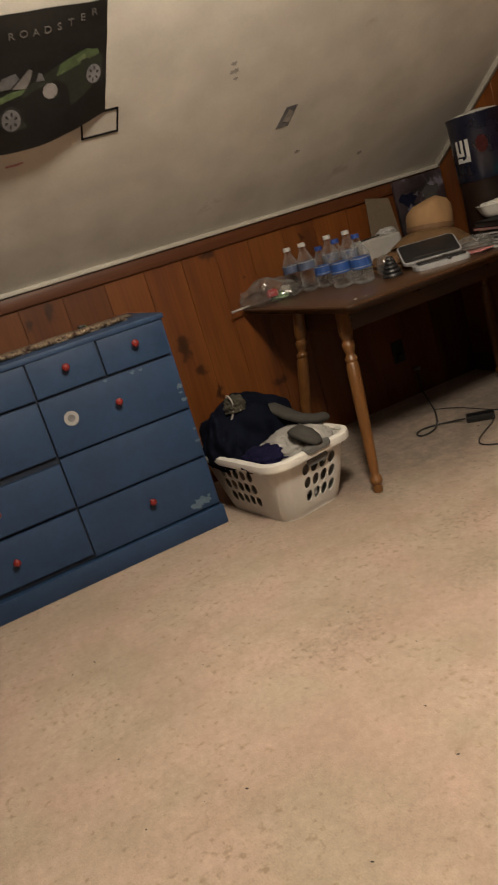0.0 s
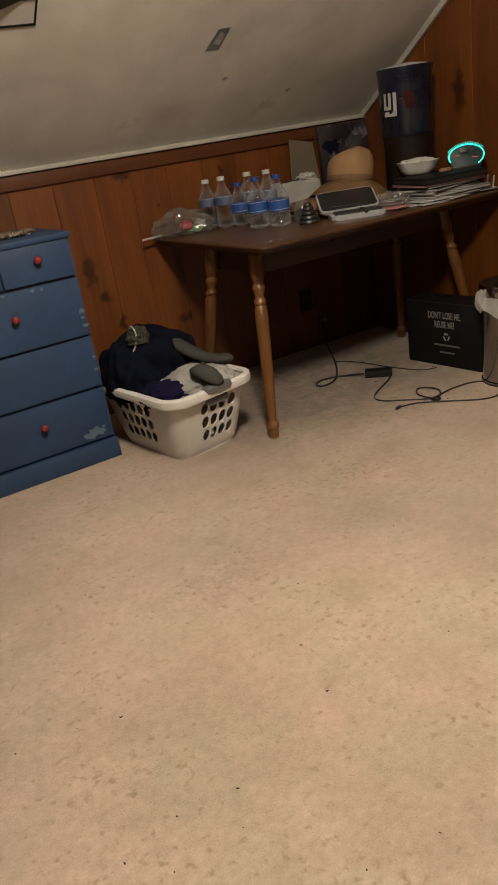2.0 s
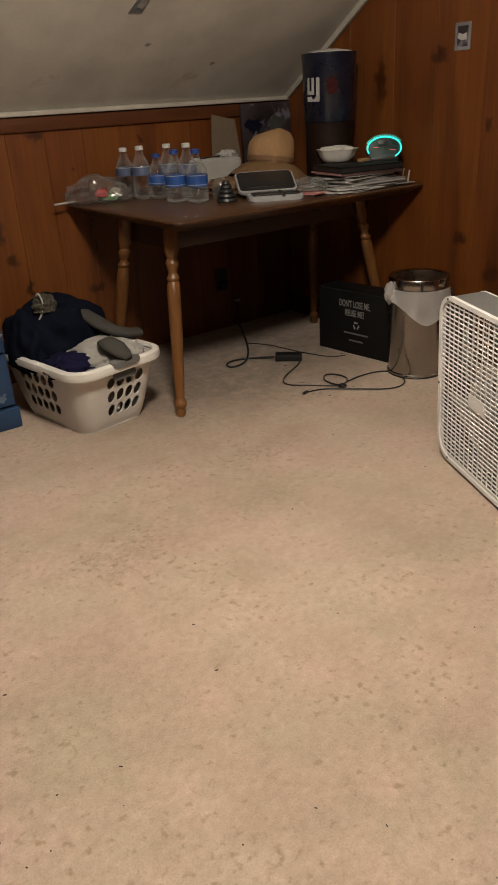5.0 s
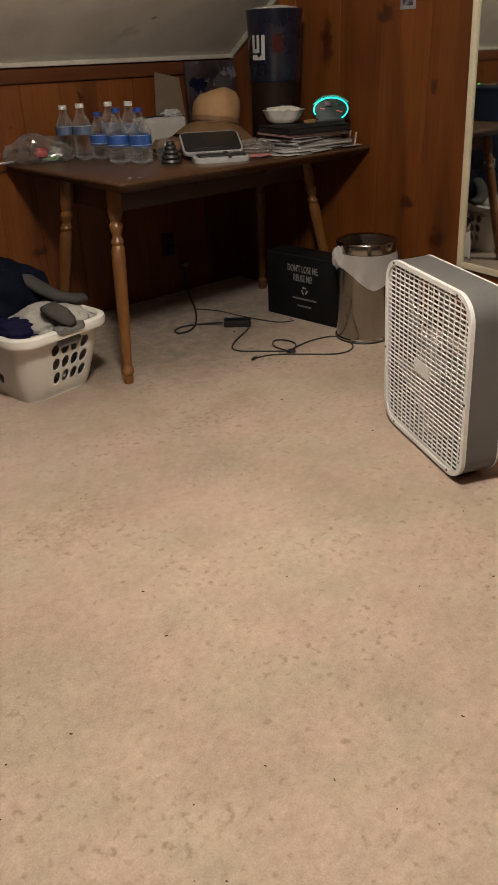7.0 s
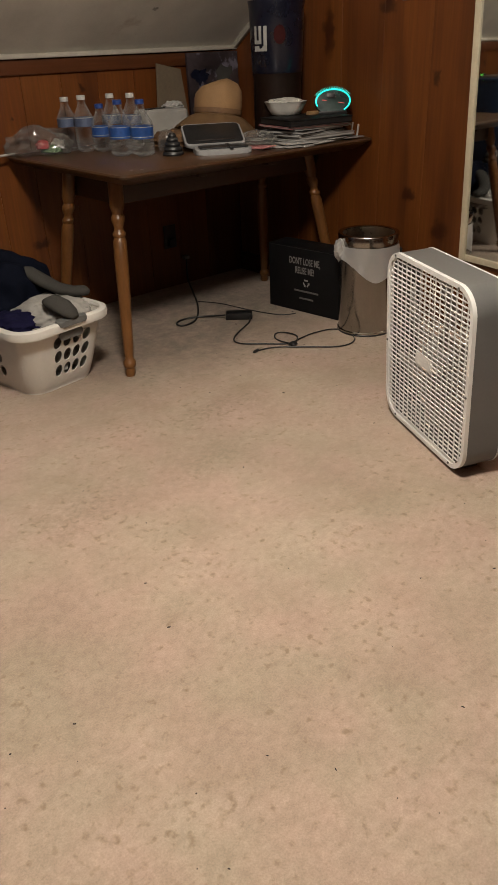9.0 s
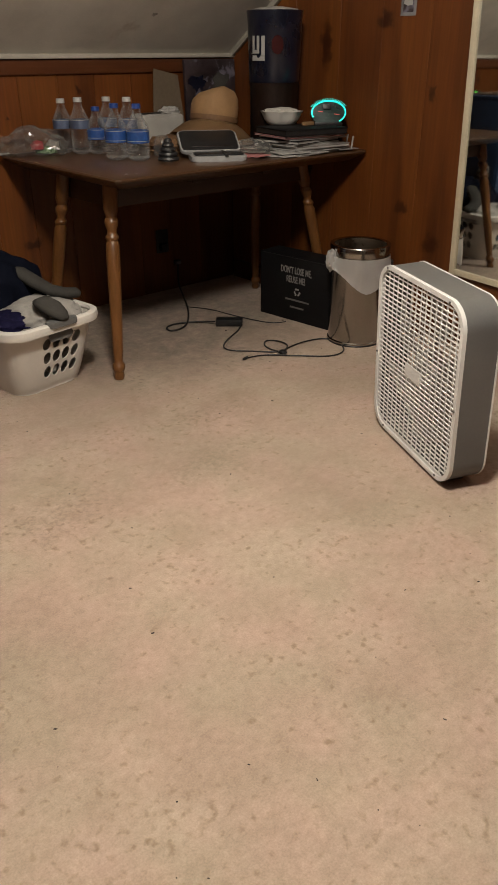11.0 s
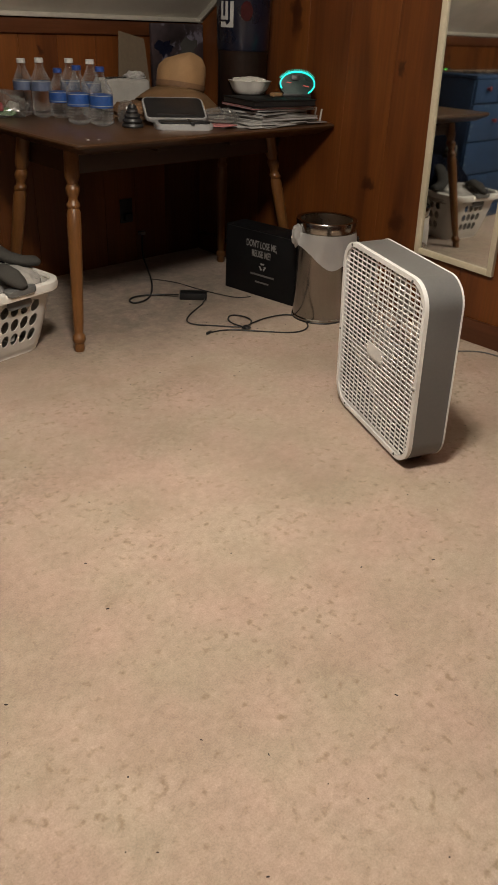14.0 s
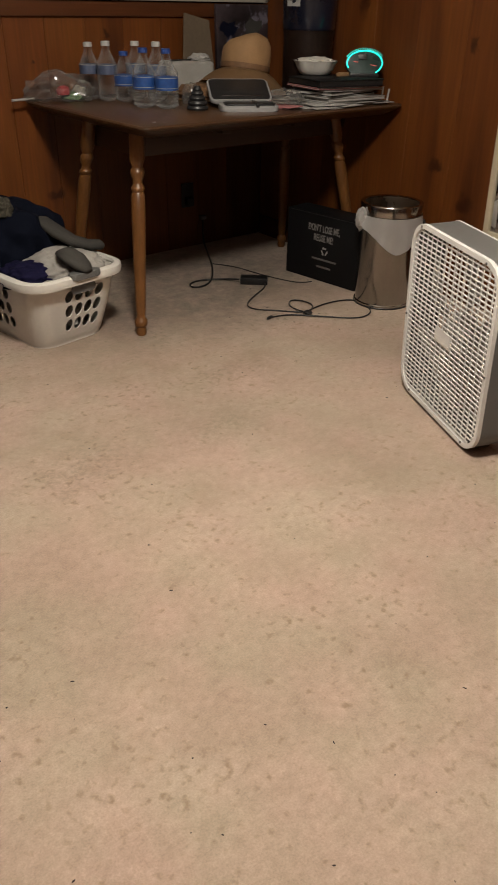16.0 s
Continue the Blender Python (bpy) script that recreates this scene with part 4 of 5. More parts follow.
for n_, b_ in (("frame_stile", block(-0.022, -mw, 0.0, 0.0, -mw + FRW, mh, 0.003)), ("frame_stile", block(-0.022, mw - FRW, 0.0, 0.0, mw, mh, 0.003)), ("frame_rail", block(-0.0215, -mw + FRW, 0.0, 0.0, mw - FRW, FRW, 0.003)), ("frame_rail", block(-0.0215, -mw + FRW, mh - FRW, 0.0, mw - FRW, mh, 0.003))):
    part(n_, sheared_to_view(b_), M_CREAM, mirror)
part("glass", sheared_to_view(block(-0.012, -mw + 0.012, 0.012, -0.004, mw - 0.012, mh - 0.012)), mirror_mat, mirror, "mirror glass", smooth=0)
card = thing("picture_card", pose(XR - 0.0005, 1.835, 1.29), "small pale picture card stuck on the pine wall", "card")
part("sheet", block(-0.002, -0.037, -0.048, 0.0, 0.037, 0.048), M_FILM, card, smooth=0)
part("picture", block(-0.0026, -0.025, -0.036, -0.0018, 0.025, 0.036), M_SKETCH, card, smooth=0)
part("figure", slab([(-0.012, -0.02), (0.012, -0.018), (0.006, 0.0), (0.014, 0.02), (-0.006, 0.024), (-0.014, 0.004)], 0, 0.0006), M_PAPER, card, at=pose(-0.0026, 0, 0, 0, -90, 0))


# ---- things on the slope ----
def on_slope(x, y, turn=0.0, lift=0.0):
    """Local x runs along the room, local y up the slope, z into the room."""
    a = math.atan(PITCH)
    up = Vector((0, -math.cos(a), math.sin(a)))
    right = Vector((1, 0, 0))
    nrm = right.cross(up).normalized()
    if nrm.z > 0:
        nrm = -nrm
    basis = Matrix((right, up, nrm)).transposed().to_4x4()
    p = Vector((x, y, KNEE + PITCH * (YN - y))) + nrm * lift
    return Matrix.Translation(p) @ basis @ Matrix.Rotation(radians(turn), 4, "Z")


poster = thing("poster", on_slope(0.745, 2.07), "black cloth poster with a green sports car, sagging from the slope", "poster")
ps = bmesh.new()
NXP, NYP = 30, 20
TOPY = 0.197
grid_ = []
for j in range(NYP + 1):
    row = []
    for i in range(NXP + 1):
        u, v = i / NXP, j / NYP
        x = -0.31 + 0.615 * u
        low = -0.195 - 0.05 * math.sin(math.pi * u)
        y = low + (TOPY - low) * v
        z = 0.004 + 0.035 * math.sin(math.pi * u) * (1 - v) ** 0.8 + 0.004 * noise.noise(Vector((u * 5, v * 5, 1)))
        row.append(ps.verts.new((x, y, z)))
    grid_.append(row)
for j in range(NYP):
    for i in range(NXP):
        ps.faces.new((grid_[j][i], grid_[j][i + 1], grid_[j + 1][i + 1], grid_[j + 1][i]))
bmesh.ops.solidify(ps, geom=ps.faces[:], thickness=0.0015)
part("banner", ps, M_POSTER, poster)


def sag(x, y):
    u = (x + 0.31) / 0.615
    low = -0.195 - 0.05 * math.sin(math.pi * u)
    v = (y - low) / (TOPY - low)
    return 0.0045 + 0.035 * math.sin(math.pi * u) * max(0, 1 - v) ** 0.8 + 0.004 * noise.noise(Vector((u * 5, v * 5, 1)))


def printed(name, pts, mat, lift=0.0012):
    """A flat printed shape that follows the sag of the cloth."""
    bm = bmesh.new()
    f = bm.faces.new([bm.verts.new((x, y, sag(x, y) + lift)) for x, y in pts])
    bmesh.ops.triangulate(bm, faces=[f])
    bmesh.ops.solidify(bm, geom=bm.faces[:], thickness=0.0006)
    part(name, bm, mat, poster, smooth=0)


def ring_of(cx, cy, rx, ry, n=16):
    return [(cx + rx * math.cos(2 * math.pi * k / n), cy + ry * math.sin(2 * math.pi * k / n)) for k in range(n)]


printed("car_body", [(-0.13, -0.14), (0.02, -0.165), (0.20, -0.12), (0.285, -0.055), (0.292, 0.02), (0.277, 0.045), (0.238, 0.054), (0.16, 0.030), (0.10, 0.0), (0.04, -0.028), (-0.12, -0.04)], M_CAR_DARK, 0.0008)
printed("car_hood", [(0.140, -0.010), (0.156, 0.026), (0.20, 0.043), (0.238, 0.056), (0.277, 0.045), (0.281, 0.030), (0.238, 0.018), (0.19, 0.003)], M_CAR_GREEN)
printed("hood_shine", [(0.150, -0.006), (0.20, 0.014), (0.245, 0.028), (0.262, 0.044), (0.240, 0.046), (0.20, 0.024)], M_CAR_SHINE, 0.0018)
printed("car_flank", [(-0.12, -0.075), (-0.05, -0.048), (0.0, -0.030), (0.045, -0.029), (0.03, -0.044), (-0.02, -0.056), (-0.12, -0.095)], M_CAR_GREEN)
printed("windscreen", [(0.004, -0.021), (0.030, 0.004), (0.060, 0.033), (0.070, 0.028), (0.060, -0.005), (0.045, -0.027)], M_PAPER2, 0.0016)
printed("seat_back", [(-0.05, -0.02), (-0.02, 0.02), (0.02, 0.028), (0.03, 0.010), (0.0, -0.018)], M_FILM)
printed("side_glass", [(0.078, -0.012), (0.088, 0.014), (0.098, 0.010), (0.104, -0.014)], M_FILM)
printed("pale_mark", ring_of(0.118, -0.052, 0.024, 0.026, 10), M_PAPER2, 0.0018)
for wx, wy, wr in ((0.261, -0.034, 0.034), (-0.012, -0.122, 0.042)):
    printed("tyre", ring_of(wx, wy, wr * 0.86, wr * 1.12), M_POSTER, 0.0018)
    printed("rim", ring_of(wx, wy, wr * 0.70, wr * 0.94), M_FILM, 0.0026)
    for k in range(6):
        a = 2 * math.pi * k / 6 + 0.3
        printed("rim_gap", [(wx + wr * (0.42 + 0.16 * math.cos(q)) * math.cos(a + 0.22 * math.sin(q)) * 0.9, wy + wr * (0.52 + 0.2 * math.cos(q)) * math.sin(a + 0.22 * math.sin(q)) * 1.05) for q in (0, 1.05, 2.1, 3.14, 4.19, 5.24)], M_POSTER, 0.0034)
LIFTS = (0.0, 0.003, 0.001, 0.002, 0.004, 0.009, 0.018, 0.028)
for i, ch in enumerate("ROADSTER"):
    x, y = 0.022 + i * 0.0347, 0.137 + LIFTS[i]
    lettering("letter", ch, 0.031, M_PRINT_DIM, pose(x, y, sag(x, y) + 0.0016, 0, 0, 3 if i > 5 else 0), poster)

wire = thing("black_tape_frame", on_slope(1.033, 2.272, 1.5), "small rectangle of black tape stuck on the slope", "tape")
for n_, b_ in (("strip", block(-0.066, 0.045, 0.0, 0.066, 0.052, 0.003)), ("strip", block(-0.066, -0.052, 0.0, 0.066, -0.045, 0.003)), ("strip", block(-0.066, -0.045, 0.0, -0.060, 0.045, 0.003)), ("strip", block(0.060, -0.045, 0.0, 0.066, 0.045, 0.003))):
    part(n_, b_, M_BLACK, wire, smooth=0)
film_ = thing("grey_tape_patch", on_slope(1.815, 2.420), "small torn patch of grey tape on the slope", "tape")
part("strip", slab([(-0.036, -0.052), (0.020, -0.050), (0.036, 0.052), (-0.012, 0.048)], 0, 0.0015), M_FILM, film_, smooth=0)
part("strip", slab([(-0.012, -0.02), (0.016, -0.03), (0.026, 0.02), (0.002, 0.034)], 0.0015, 0.003), M_SMUDGE, film_, smooth=0)
for sx_, sy_, s_, k_ in ((1.520, 2.168, 0.013, 31), (1.530, 2.196, 0.016, 32), (1.536, 2.222, 0.008, 36), (1.93, 2.60, 0.012, 33), (2.30, 2.70, 0.014, 34), (1.72, 1.98, 0.006, 35)):
    sm = thing("scuff_mark", on_slope(sx_, sy_), "small dark scuff on the slope's plaster", "scuff")
    part("mark", flake(k_, s_), M_SMUDGE, sm, smooth=0)
red = thing("red_smear", on_slope(0.735, 2.350, 4), "faint red smear on the slope's plaster", "smear")
part("mark", slab([(-0.03, -0.004), (0.01, -0.006), (0.032, -0.002), (0.03, 0.004), (-0.005, 0.003), (-0.028, 0.005)], 0, 0.0006), M_PINK, red, smooth=0)


# ---- things on the table ----
def bottle(name, at, label, label_mat, cap_mat, h=0.205, r=0.0365):
    b = thing(name, at, label, "bottle", "plastic bottles on the table")
    k = h / 0.205
    prof = [(0.0, 0.004), (0.012, 0.006), (0.020, 0.001), (0.027, 0.0), (r, 0.010), (r, 0.016), (r - 0.002, 0.021), (r, 0.026), (r - 0.002, 0.031), (r, 0.036), (r - 0.002, 0.041), (r, 0.046), (r - 0.002, 0.051), (r, 0.056), (r - 0.002, 0.061), (r, 0.068), (r, 0.120), (r - 0.001, 0.128), (0.033, 0.142), (0.024, 0.160), (0.0165, 0.176), (0.0155, 0.188), (0.0180, 0.1885), (0.0180, 0.191), (0.0150, 0.1915), (0.0150, 0.200)]
    part("body", lathe([(a, z * k) for a, z in prof], 28, close=False), M_PET, b)
    part("cap", lathe([(0.0, h + 0.002), (0.0152, h + 0.002), (0.0172, h), (0.0176, h - 0.015), (0.0, h - 0.015)], 20), cap_mat, b)
    lo_ = 0.066 if cap_mat == M_BLUE_CAP else 0.094
    part("label", lathe([(r + 0.0006, lo_ * k), (r + 0.0006, (lo_ + (0.046 if cap_mat == M_BLUE_CAP else 0.034)) * k)], 28, close=False), label_mat, b, "printed paper label")
    for z_ in ((0.072, 0.1075) if cap_mat == M_BLUE_CAP else (0.1255,)):
        part("label_stripe", lathe([(r + 0.0010, z_ * k), (r + 0.0010, (z_ + 0.0022) * k)], 28, close=False), M_PAPER, b, "white printed stripe")
    return b


W, S = "clear plastic water bottle with a slate label and white cap", "clear plastic bottle with a blue label and blue cap"
for x, y, lab, lm, cm, h in ((1.868, 2.795, W, M_GREY_LABEL, M_WHITE_CAP, 0.205), (1.895, 2.700, W, M_GREY_LABEL, M_WHITE_CAP, 0.212), (2.030, 2.700, W, M_GREY_LABEL, M_WHITE_CAP, 0.210), (1.945, 2.650, S, M_WATER_LABEL, M_BLUE_CAP, 0.178), (1.905, 2.440, S, M_WATER_LABEL, M_BLUE_CAP, 0.201), (1.955, 2.360, S, M_WATER_LABEL, M_BLUE_CAP, 0.201), (2.060, 2.590, W, M_GREY_LABEL, M_WHITE_CAP, 0.212)):
    bottle("bottle", pose(x, y, TZ, 0, 0, x * 900 % 360), lab, lm, cm, h, 0.0435 if h == 0.201 else 0.040)

sweets = thing("clear_bag", pose(1.725, 2.800, TZ, 0, 0, -35), "crumpled clear bag of red and green sweets on the table", "bag")
part("film", crumple(0.125, 0.075, 0.075, 0.25, 3.0, 21, 4, True, 0.12), M_BAG, sweets)
part("red_sweet", crumple(0.028, 0.024, 0.028, 0.2, 2.5, 4, 3), M_SWEET_RED, sweets, at=pose(0.02, -0.02, 0.022))
part("green_sweet", crumple(0.045, 0.03, 0.022, 0.3, 2.5, 5, 3), M_SWEET_GREEN, sweets, at=pose(0.05, 0.0, 0.004))
part("paper_sweet", crumple(0.03, 0.03, 0.03, 0.3, 2.5, 7, 3), M_PALECLOTH, sweets, at=pose(0.075, 0.02, 0.016))
straw = thing("white_straw", pose(1.590, 2.850, TZ + 0.005, 0, 90, 8), "short white paper straw at the table's edge", "straw")
part("tube", lathe([(0.005, -0.05), (0.005, 0.05), (0.0038, 0.05), (0.0038, -0.05), (0.005, -0.05)], 14, close=False), M_PAPER, straw)

tree = thing("black_cone_stack", pose(2.035, 2.275, TZ), "small black stepped cone on the table", "ornament")
for i, (r_, z_) in enumerate(((0.040, 0.0), (0.036, 0.017), (0.029, 0.034), (0.022, 0.050), (0.015, 0.064))):
    part("tier", lathe([(0.0, 0.0), (r_, 0.0), (r_ + 0.002, 0.006), (r_ - 0.002, 0.014), (r_ * 0.7, 0.017), (0.0, 0.017)], 24), M_BLACK_PLASTIC, tree, at=pose(0, 0, z_))

tablet = thing("tablet_case", pose(2.215, 2.205, TZ, 0, 0, -29), "open silver case with a black screen lid", "gadget case")
part("tray", slab(rounded(0.110, 0.058, 0.02, 5), 0.0, 0.020, 0.006), M_SILVER, tablet, at=pose(0.0, -0.055, 0))
part("tray_inlay", slab(rounded(0.096, 0.044, 0.014, 5), 0.0195, 0.026, 0.003), M_SLATE, tablet, at=pose(0.004, -0.052, 0))
lid_ = part("lid", slab(rounded(0.122, 0.078, 0.022, 5), 0.0, 0.016, 0.005), M_SILVER, tablet, at=pose(-0.015, 0.075, 0.046, 24, 0, 0))
part("screen", slab(rounded(0.115, 0.071, 0.017, 5), 0.0155, 0.0175, 0.0006), M_SLATE, lid_)
part("prop", block(-0.09, 0.02, 0.0, 0.07, 0.11, 0.045, 0.006), M_DARKBROWN, tablet)
part("strap", block(0.02, -0.12, 0.018, 0.034, -0.01, 0.030, 0.003), M_BLACK_PLASTIC, tablet)

hat = thing("straw_hat", pose(2.418, 2.465, TZ + 0.106, -8, 6, -38), "tan straw hat lying on the clutter", "hat")
crown = lathe([(0.099, 0.0), (0.103, 0.035), (0.101, 0.070), (0.094, 0.100), (0.080, 0.122), (0.056, 0.135), (0.028, 0.139), (0.0, 0.140)], 48, close=False)
for v in crown.verts:
    # creased along the top, with a pinch that leaves a blunt peak in front
    f = max(0.0, v.co.z - 0.055) / 0.085
    a = math.atan2(v.co.y, v.co.x)
    v.co.z += 0.020 * f * math.cos(a)
    v.co.z -= 0.022 * f * math.exp(-(v.co.y / 0.035) ** 2)
    pinch = 1 - 0.20 * f * (math.exp(-((a + 0.75) / 0.35) ** 2) + math.exp(-((a - 0.75) / 0.35) ** 2))
    v.co.x, v.co.y = v.co.x * pinch * (1 + 0.10 * f), v.co.y * pinch
part("crown", crown, M_STRAW, hat)
bm_ = bmesh.new()
rows_ = []
for j in range(9):
    r_ = 0.098 + j / 8 * 0.088
    rows_.append([bm_.verts.new((r_ * math.cos(2 * math.pi * k / 48), r_ * 1.08 * math.sin(2 * math.pi * k / 48), 0.014 * math.sin(2 * math.pi * k / 24 + 0.6) * j / 8 - 0.072 * (j / 8) ** 1.3)) for k in range(48)])
for a, b in zip(rows_, rows_[1:]):
    for k in range(48):
        bm_.faces.new((a[k], a[(k + 1) % 48], b[(k + 1) % 48], b[k]))
bmesh.ops.solidify(bm_, geom=bm_.faces[:], thickness=0.003)
part("brim", bm_, M_STRAW, hat)
part("band", lathe([(0.1035, 0.004), (0.1055, 0.024), (0.1005, 0.024), (0.098, 0.004), (0.1035, 0.004)], 36, close=False), M_TAN, hat, "tan hat band")
# added tan lump that stands in for the hat's drooping brim
under = thing("brim_lump", pose(2.30, 2.46, TZ, 0, 0, -50), "slumped tan lump under the hat, standing in for its drooping brim", "pouch")
part("body", crumple(0.20, 0.11, 0.055, 0.22, 2.2, 17, 4, True, 0.06), M_TAN, under)

tissue = thing("tissue_pack", pose(2.315, 2.745, TZ, 0, 0, -4), "pale soft pack of tissues with a dark opening, behind the bottles", "tissue pack")
pk = block(-0.108, -0.065, 0.0, 0.108, 0.065, 0.132, 0.02, 3)
bmesh.ops.subdivide_edges(pk, edges=pk.edges[:], cuts=3, use_grid_fill=True)
for v in pk.verts:
    w_ = noise.noise(v.co * 18) * 0.008
    v.co += Vector((w_, w_ * 0.8, (w_ * 0.9) if v.co.z > 0.02 else 0))
part("pack", pk, M_PALECLOTH, tissue)
part("slot", slab(rounded(0.05, 0.012, 0.010, 5), 0.0, 0.006, 0.002), M_BLACK_PLASTIC, tissue, "dark slot", at=pose(-0.045, -0.03, 0.133))
part("tissue", crumple(0.045, 0.03, 0.022, 0.35, 2.5, 8, 4, True, 0.1), M_PAPER, tissue, "crumpled white tissue", at=pose(0.06, -0.01, 0.130))
dome = thing("clear_dome", pose(2.11, 2.42, TZ), "small clear plastic dome on the table", "dome")
part("shell", lathe([(0.036, 0.0), (0.038, 0.03), (0.034, 0.055), (0.022, 0.074), (0.0, 0.080)], 24, close=False), M_BAG, dome)
flap = thing("cardboard_sheet", pose(2.455, 2.800, TZ, -10, 0, 8), "brown cardboard sheet leaning on the wall", "cardboard")
part("sheet", slab([(-0.14, 0.0), (0.075, 0.0), (0.075, 0.285), (-0.07, 0.315)], -0.002, 0.002), M_CARD, flap, at=pose(0, 0, 0, 90, 0, 0), smooth=0)
art = thing("picture_board", pose(2.735, 2.875, TZ, -2, 0, 0), "dark picture board standing against the knee wall", "picture")
part("board", block(-0.155, -0.008, 0.0, 0.155, 0.008, 0.345, 0.002), M_SKETCH, art)
for s_, (bx_, bz_, bs_) in enumerate(((-0.08, 0.24, 0.05), (0.06, 0.25, 0.055), (-0.01, 0.15, 0.05), (0.09, 0.12, 0.04), (-0.10, 0.11, 0.035))):
    part("painted_patch", flake(60 + s_, bs_), (M_TEAM_BLUE, M_GREYCLOTH, M_DARKBROWN)[s_ % 3], art, at=pose(bx_, -0.0085, bz_, 90, 0, 0), smooth=0)

tin = thing("navy_bin", pose(2.700, 2.385, TZ + 0.258), "navy glossy tin bin with white and red team print", "bin")
TR = 0.117
part("shell", lathe([(0.0, 0.0), (TR - 0.012, 0.0), (TR - 0.008, 0.006), (TR, 0.24), (TR + 0.004, 0.265), (TR + 0.004, 0.272), (TR - 0.004, 0.272), (TR - 0.008, 0.25), (TR - 0.014, 0.01), (0.0, 0.01)], 48), M_TEAM_BLUE, tin)
part("filling", crumple(0.100, 0.100, 0.016, 0.08, 2.0, 14, 4), M_PALECLOTH, tin, "pale stuff filling the bin", at=pose(0, 0, 0.266))


def wrap(name, pts, mat, a0, r_):
    bm = bmesh.new()
    f = bm.faces.new([bm.verts.new((r_ * math.cos(a0 + x / r_), r_ * math.sin(a0 + x / r_), z)) for x, z in pts])
    bmesh.ops.triangulate(bm, faces=[f])
    part(name, bm, mat, tin, smooth=0)


AIM = math.atan2(-0.25 - 2.40, 0.25 - 2.69)
for pts in ([(-0.036, 0.085), (0.030, 0.085), (0.030, 0.105), (-0.036, 0.105)], [(-0.036, 0.115), (-0.022, 0.115), (-0.022, 0.178), (-0.036, 0.178)], [(-0.010, 0.115), (0.004, 0.115), (0.004, 0.178), (-0.010, 0.178)], [(0.014, 0.105), (0.030, 0.105), (0.030, 0.178), (0.014, 0.178)], [(-0.036, 0.112), (0.004, 0.112), (0.004, 0.126), (-0.036, 0.126)]):
    wrap("white_shape", pts, M_PAPER, AIM - 0.62, TR - 0.0005)
wrap("red_shape", [(0.026 * math.cos(k * 0.524), 0.145 + 0.036 * math.sin(k * 0.524)) for k in range(12)], M_TEAM_RED, AIM + 0.10, TR + 0.0045)
stand = thing("dark_stool", pose(2.700, 2.385, TZ), "dark brown round wooden block under the navy bin", "block")
part("block", lathe([(0.0, 0.0), (0.095, 0.0), (0.105, 0.02), (0.105, 0.235), (0.110, 0.258), (0.0, 0.258)], 32), M_DARKBROWN, stand)

# magazines and books, neatly piled but askew
zz = TZ
rb_ = random.Random(11)
PILE = [(0.31, 0.24, 0.006, M_PAPER, "white sheaf of papers"), (0.30, 0.235, 0.010, M_PAPER2, "glossy magazine"), (0.29, 0.225, 0.007, M_PAPER, "pale magazine"), (0.30, 0.23, 0.012, M_PAPER2, "thick glossy magazine"), (0.285, 0.22, 0.008, M_PAPER, "pale booklet"), (0.29, 0.23, 0.014, M_BLACK, "black-covered book"), (0.295, 0.225, 0.009, M_PAPER, "white magazine"), (0.30, 0.23, 0.007, M_PINK, "pink-edged magazine"), (0.31, 0.235, 0.026, M_BLACK, "flat black laptop")]
for i, (w_, d_, h_, m_, l_) in enumerate(PILE):
    bk_ = thing("magazine" if i < 8 else "laptop", pose(2.635 + rb_.uniform(-0.02, 0.02), 2.135 + rb_.uniform(-0.012, 0.012), zz, 0, 0, rb_.uniform(-11, 9)), l_ + " in the pile on the table", "magazine" if i < 8 else "laptop", "pile of magazines")
    part("cover", block(-w_ / 2, -d_ / 2, 0.0, w_ / 2, d_ / 2, h_ * 0.2, 0.0006), m_, bk_)
    part("page_block", block(-w_ / 2 + 0.003, -d_ / 2 + 0.003, h_ * 0.2, w_ / 2 - 0.003, d_ / 2 - 0.003, h_ * 0.8), M_PAPER if i < 8 else M_BLACK_PLASTIC, bk_)
    part("cover", block(-w_ / 2, -d_ / 2, h_ * 0.8, w_ / 2, d_ / 2, h_, 0.0006), m_, bk_)
    zz += h_
PZ = zz
for i, (x_, y_, w_, d_, r_, m_, l_) in enumerate(((2.43, 2.10, 0.13, 0.09, -30, M_PAPER, "loose white envelope"), (2.36, 2.16, 0.12, 0.07, 20, M_PINK, "pink leaflet"), (2.44, 2.02, 0.07, 0.045, -8, M_PAPER, "small white receipt"), (2.60, 2.02, 0.12, 0.05, 5, M_PAPER, "white paper slip"), (2.79, 2.03, 0.10, 0.07, -10, M_PAPER2, "grey leaflet"), (2.41, 2.22, 0.14, 0.09, -50, M_PAPER2, "grey leaflet"), (2.335, 2.075, 0.09, 0.05, 12, M_PINK, "pink printed card"), (2.50, 2.06, 0.15, 0.10, -14, M_PAPER, "white printed sheet"), (2.72, 2.045, 0.16, 0.07, 3, M_PAPER, "white magazine insert"), (2.47, 2.28, 0.12, 0.08, 35, M_PAPER, "folded white napkin"))):
    pp = thing("paper", pose(x_, y_, TZ + 0.001 + 0.0015 * i, 0, 0, r_), l_ + " on the table", "paper")
    part("sheet", block(-w_ / 2, -d_ / 2, 0, w_ / 2, d_ / 2, 0.0035, 0.0008), m_, pp)
wrapper = thing("clear_wrapper", pose(2.40, 2.19, TZ + 0.012, 0, 0, -30), "crumpled clear wrapper on the papers", "wrapper")
part("film", crumple(0.075, 0.05, 0.035, 0.3, 3.0, 33, 4, True, 0.15), M_BAG, wrapper)

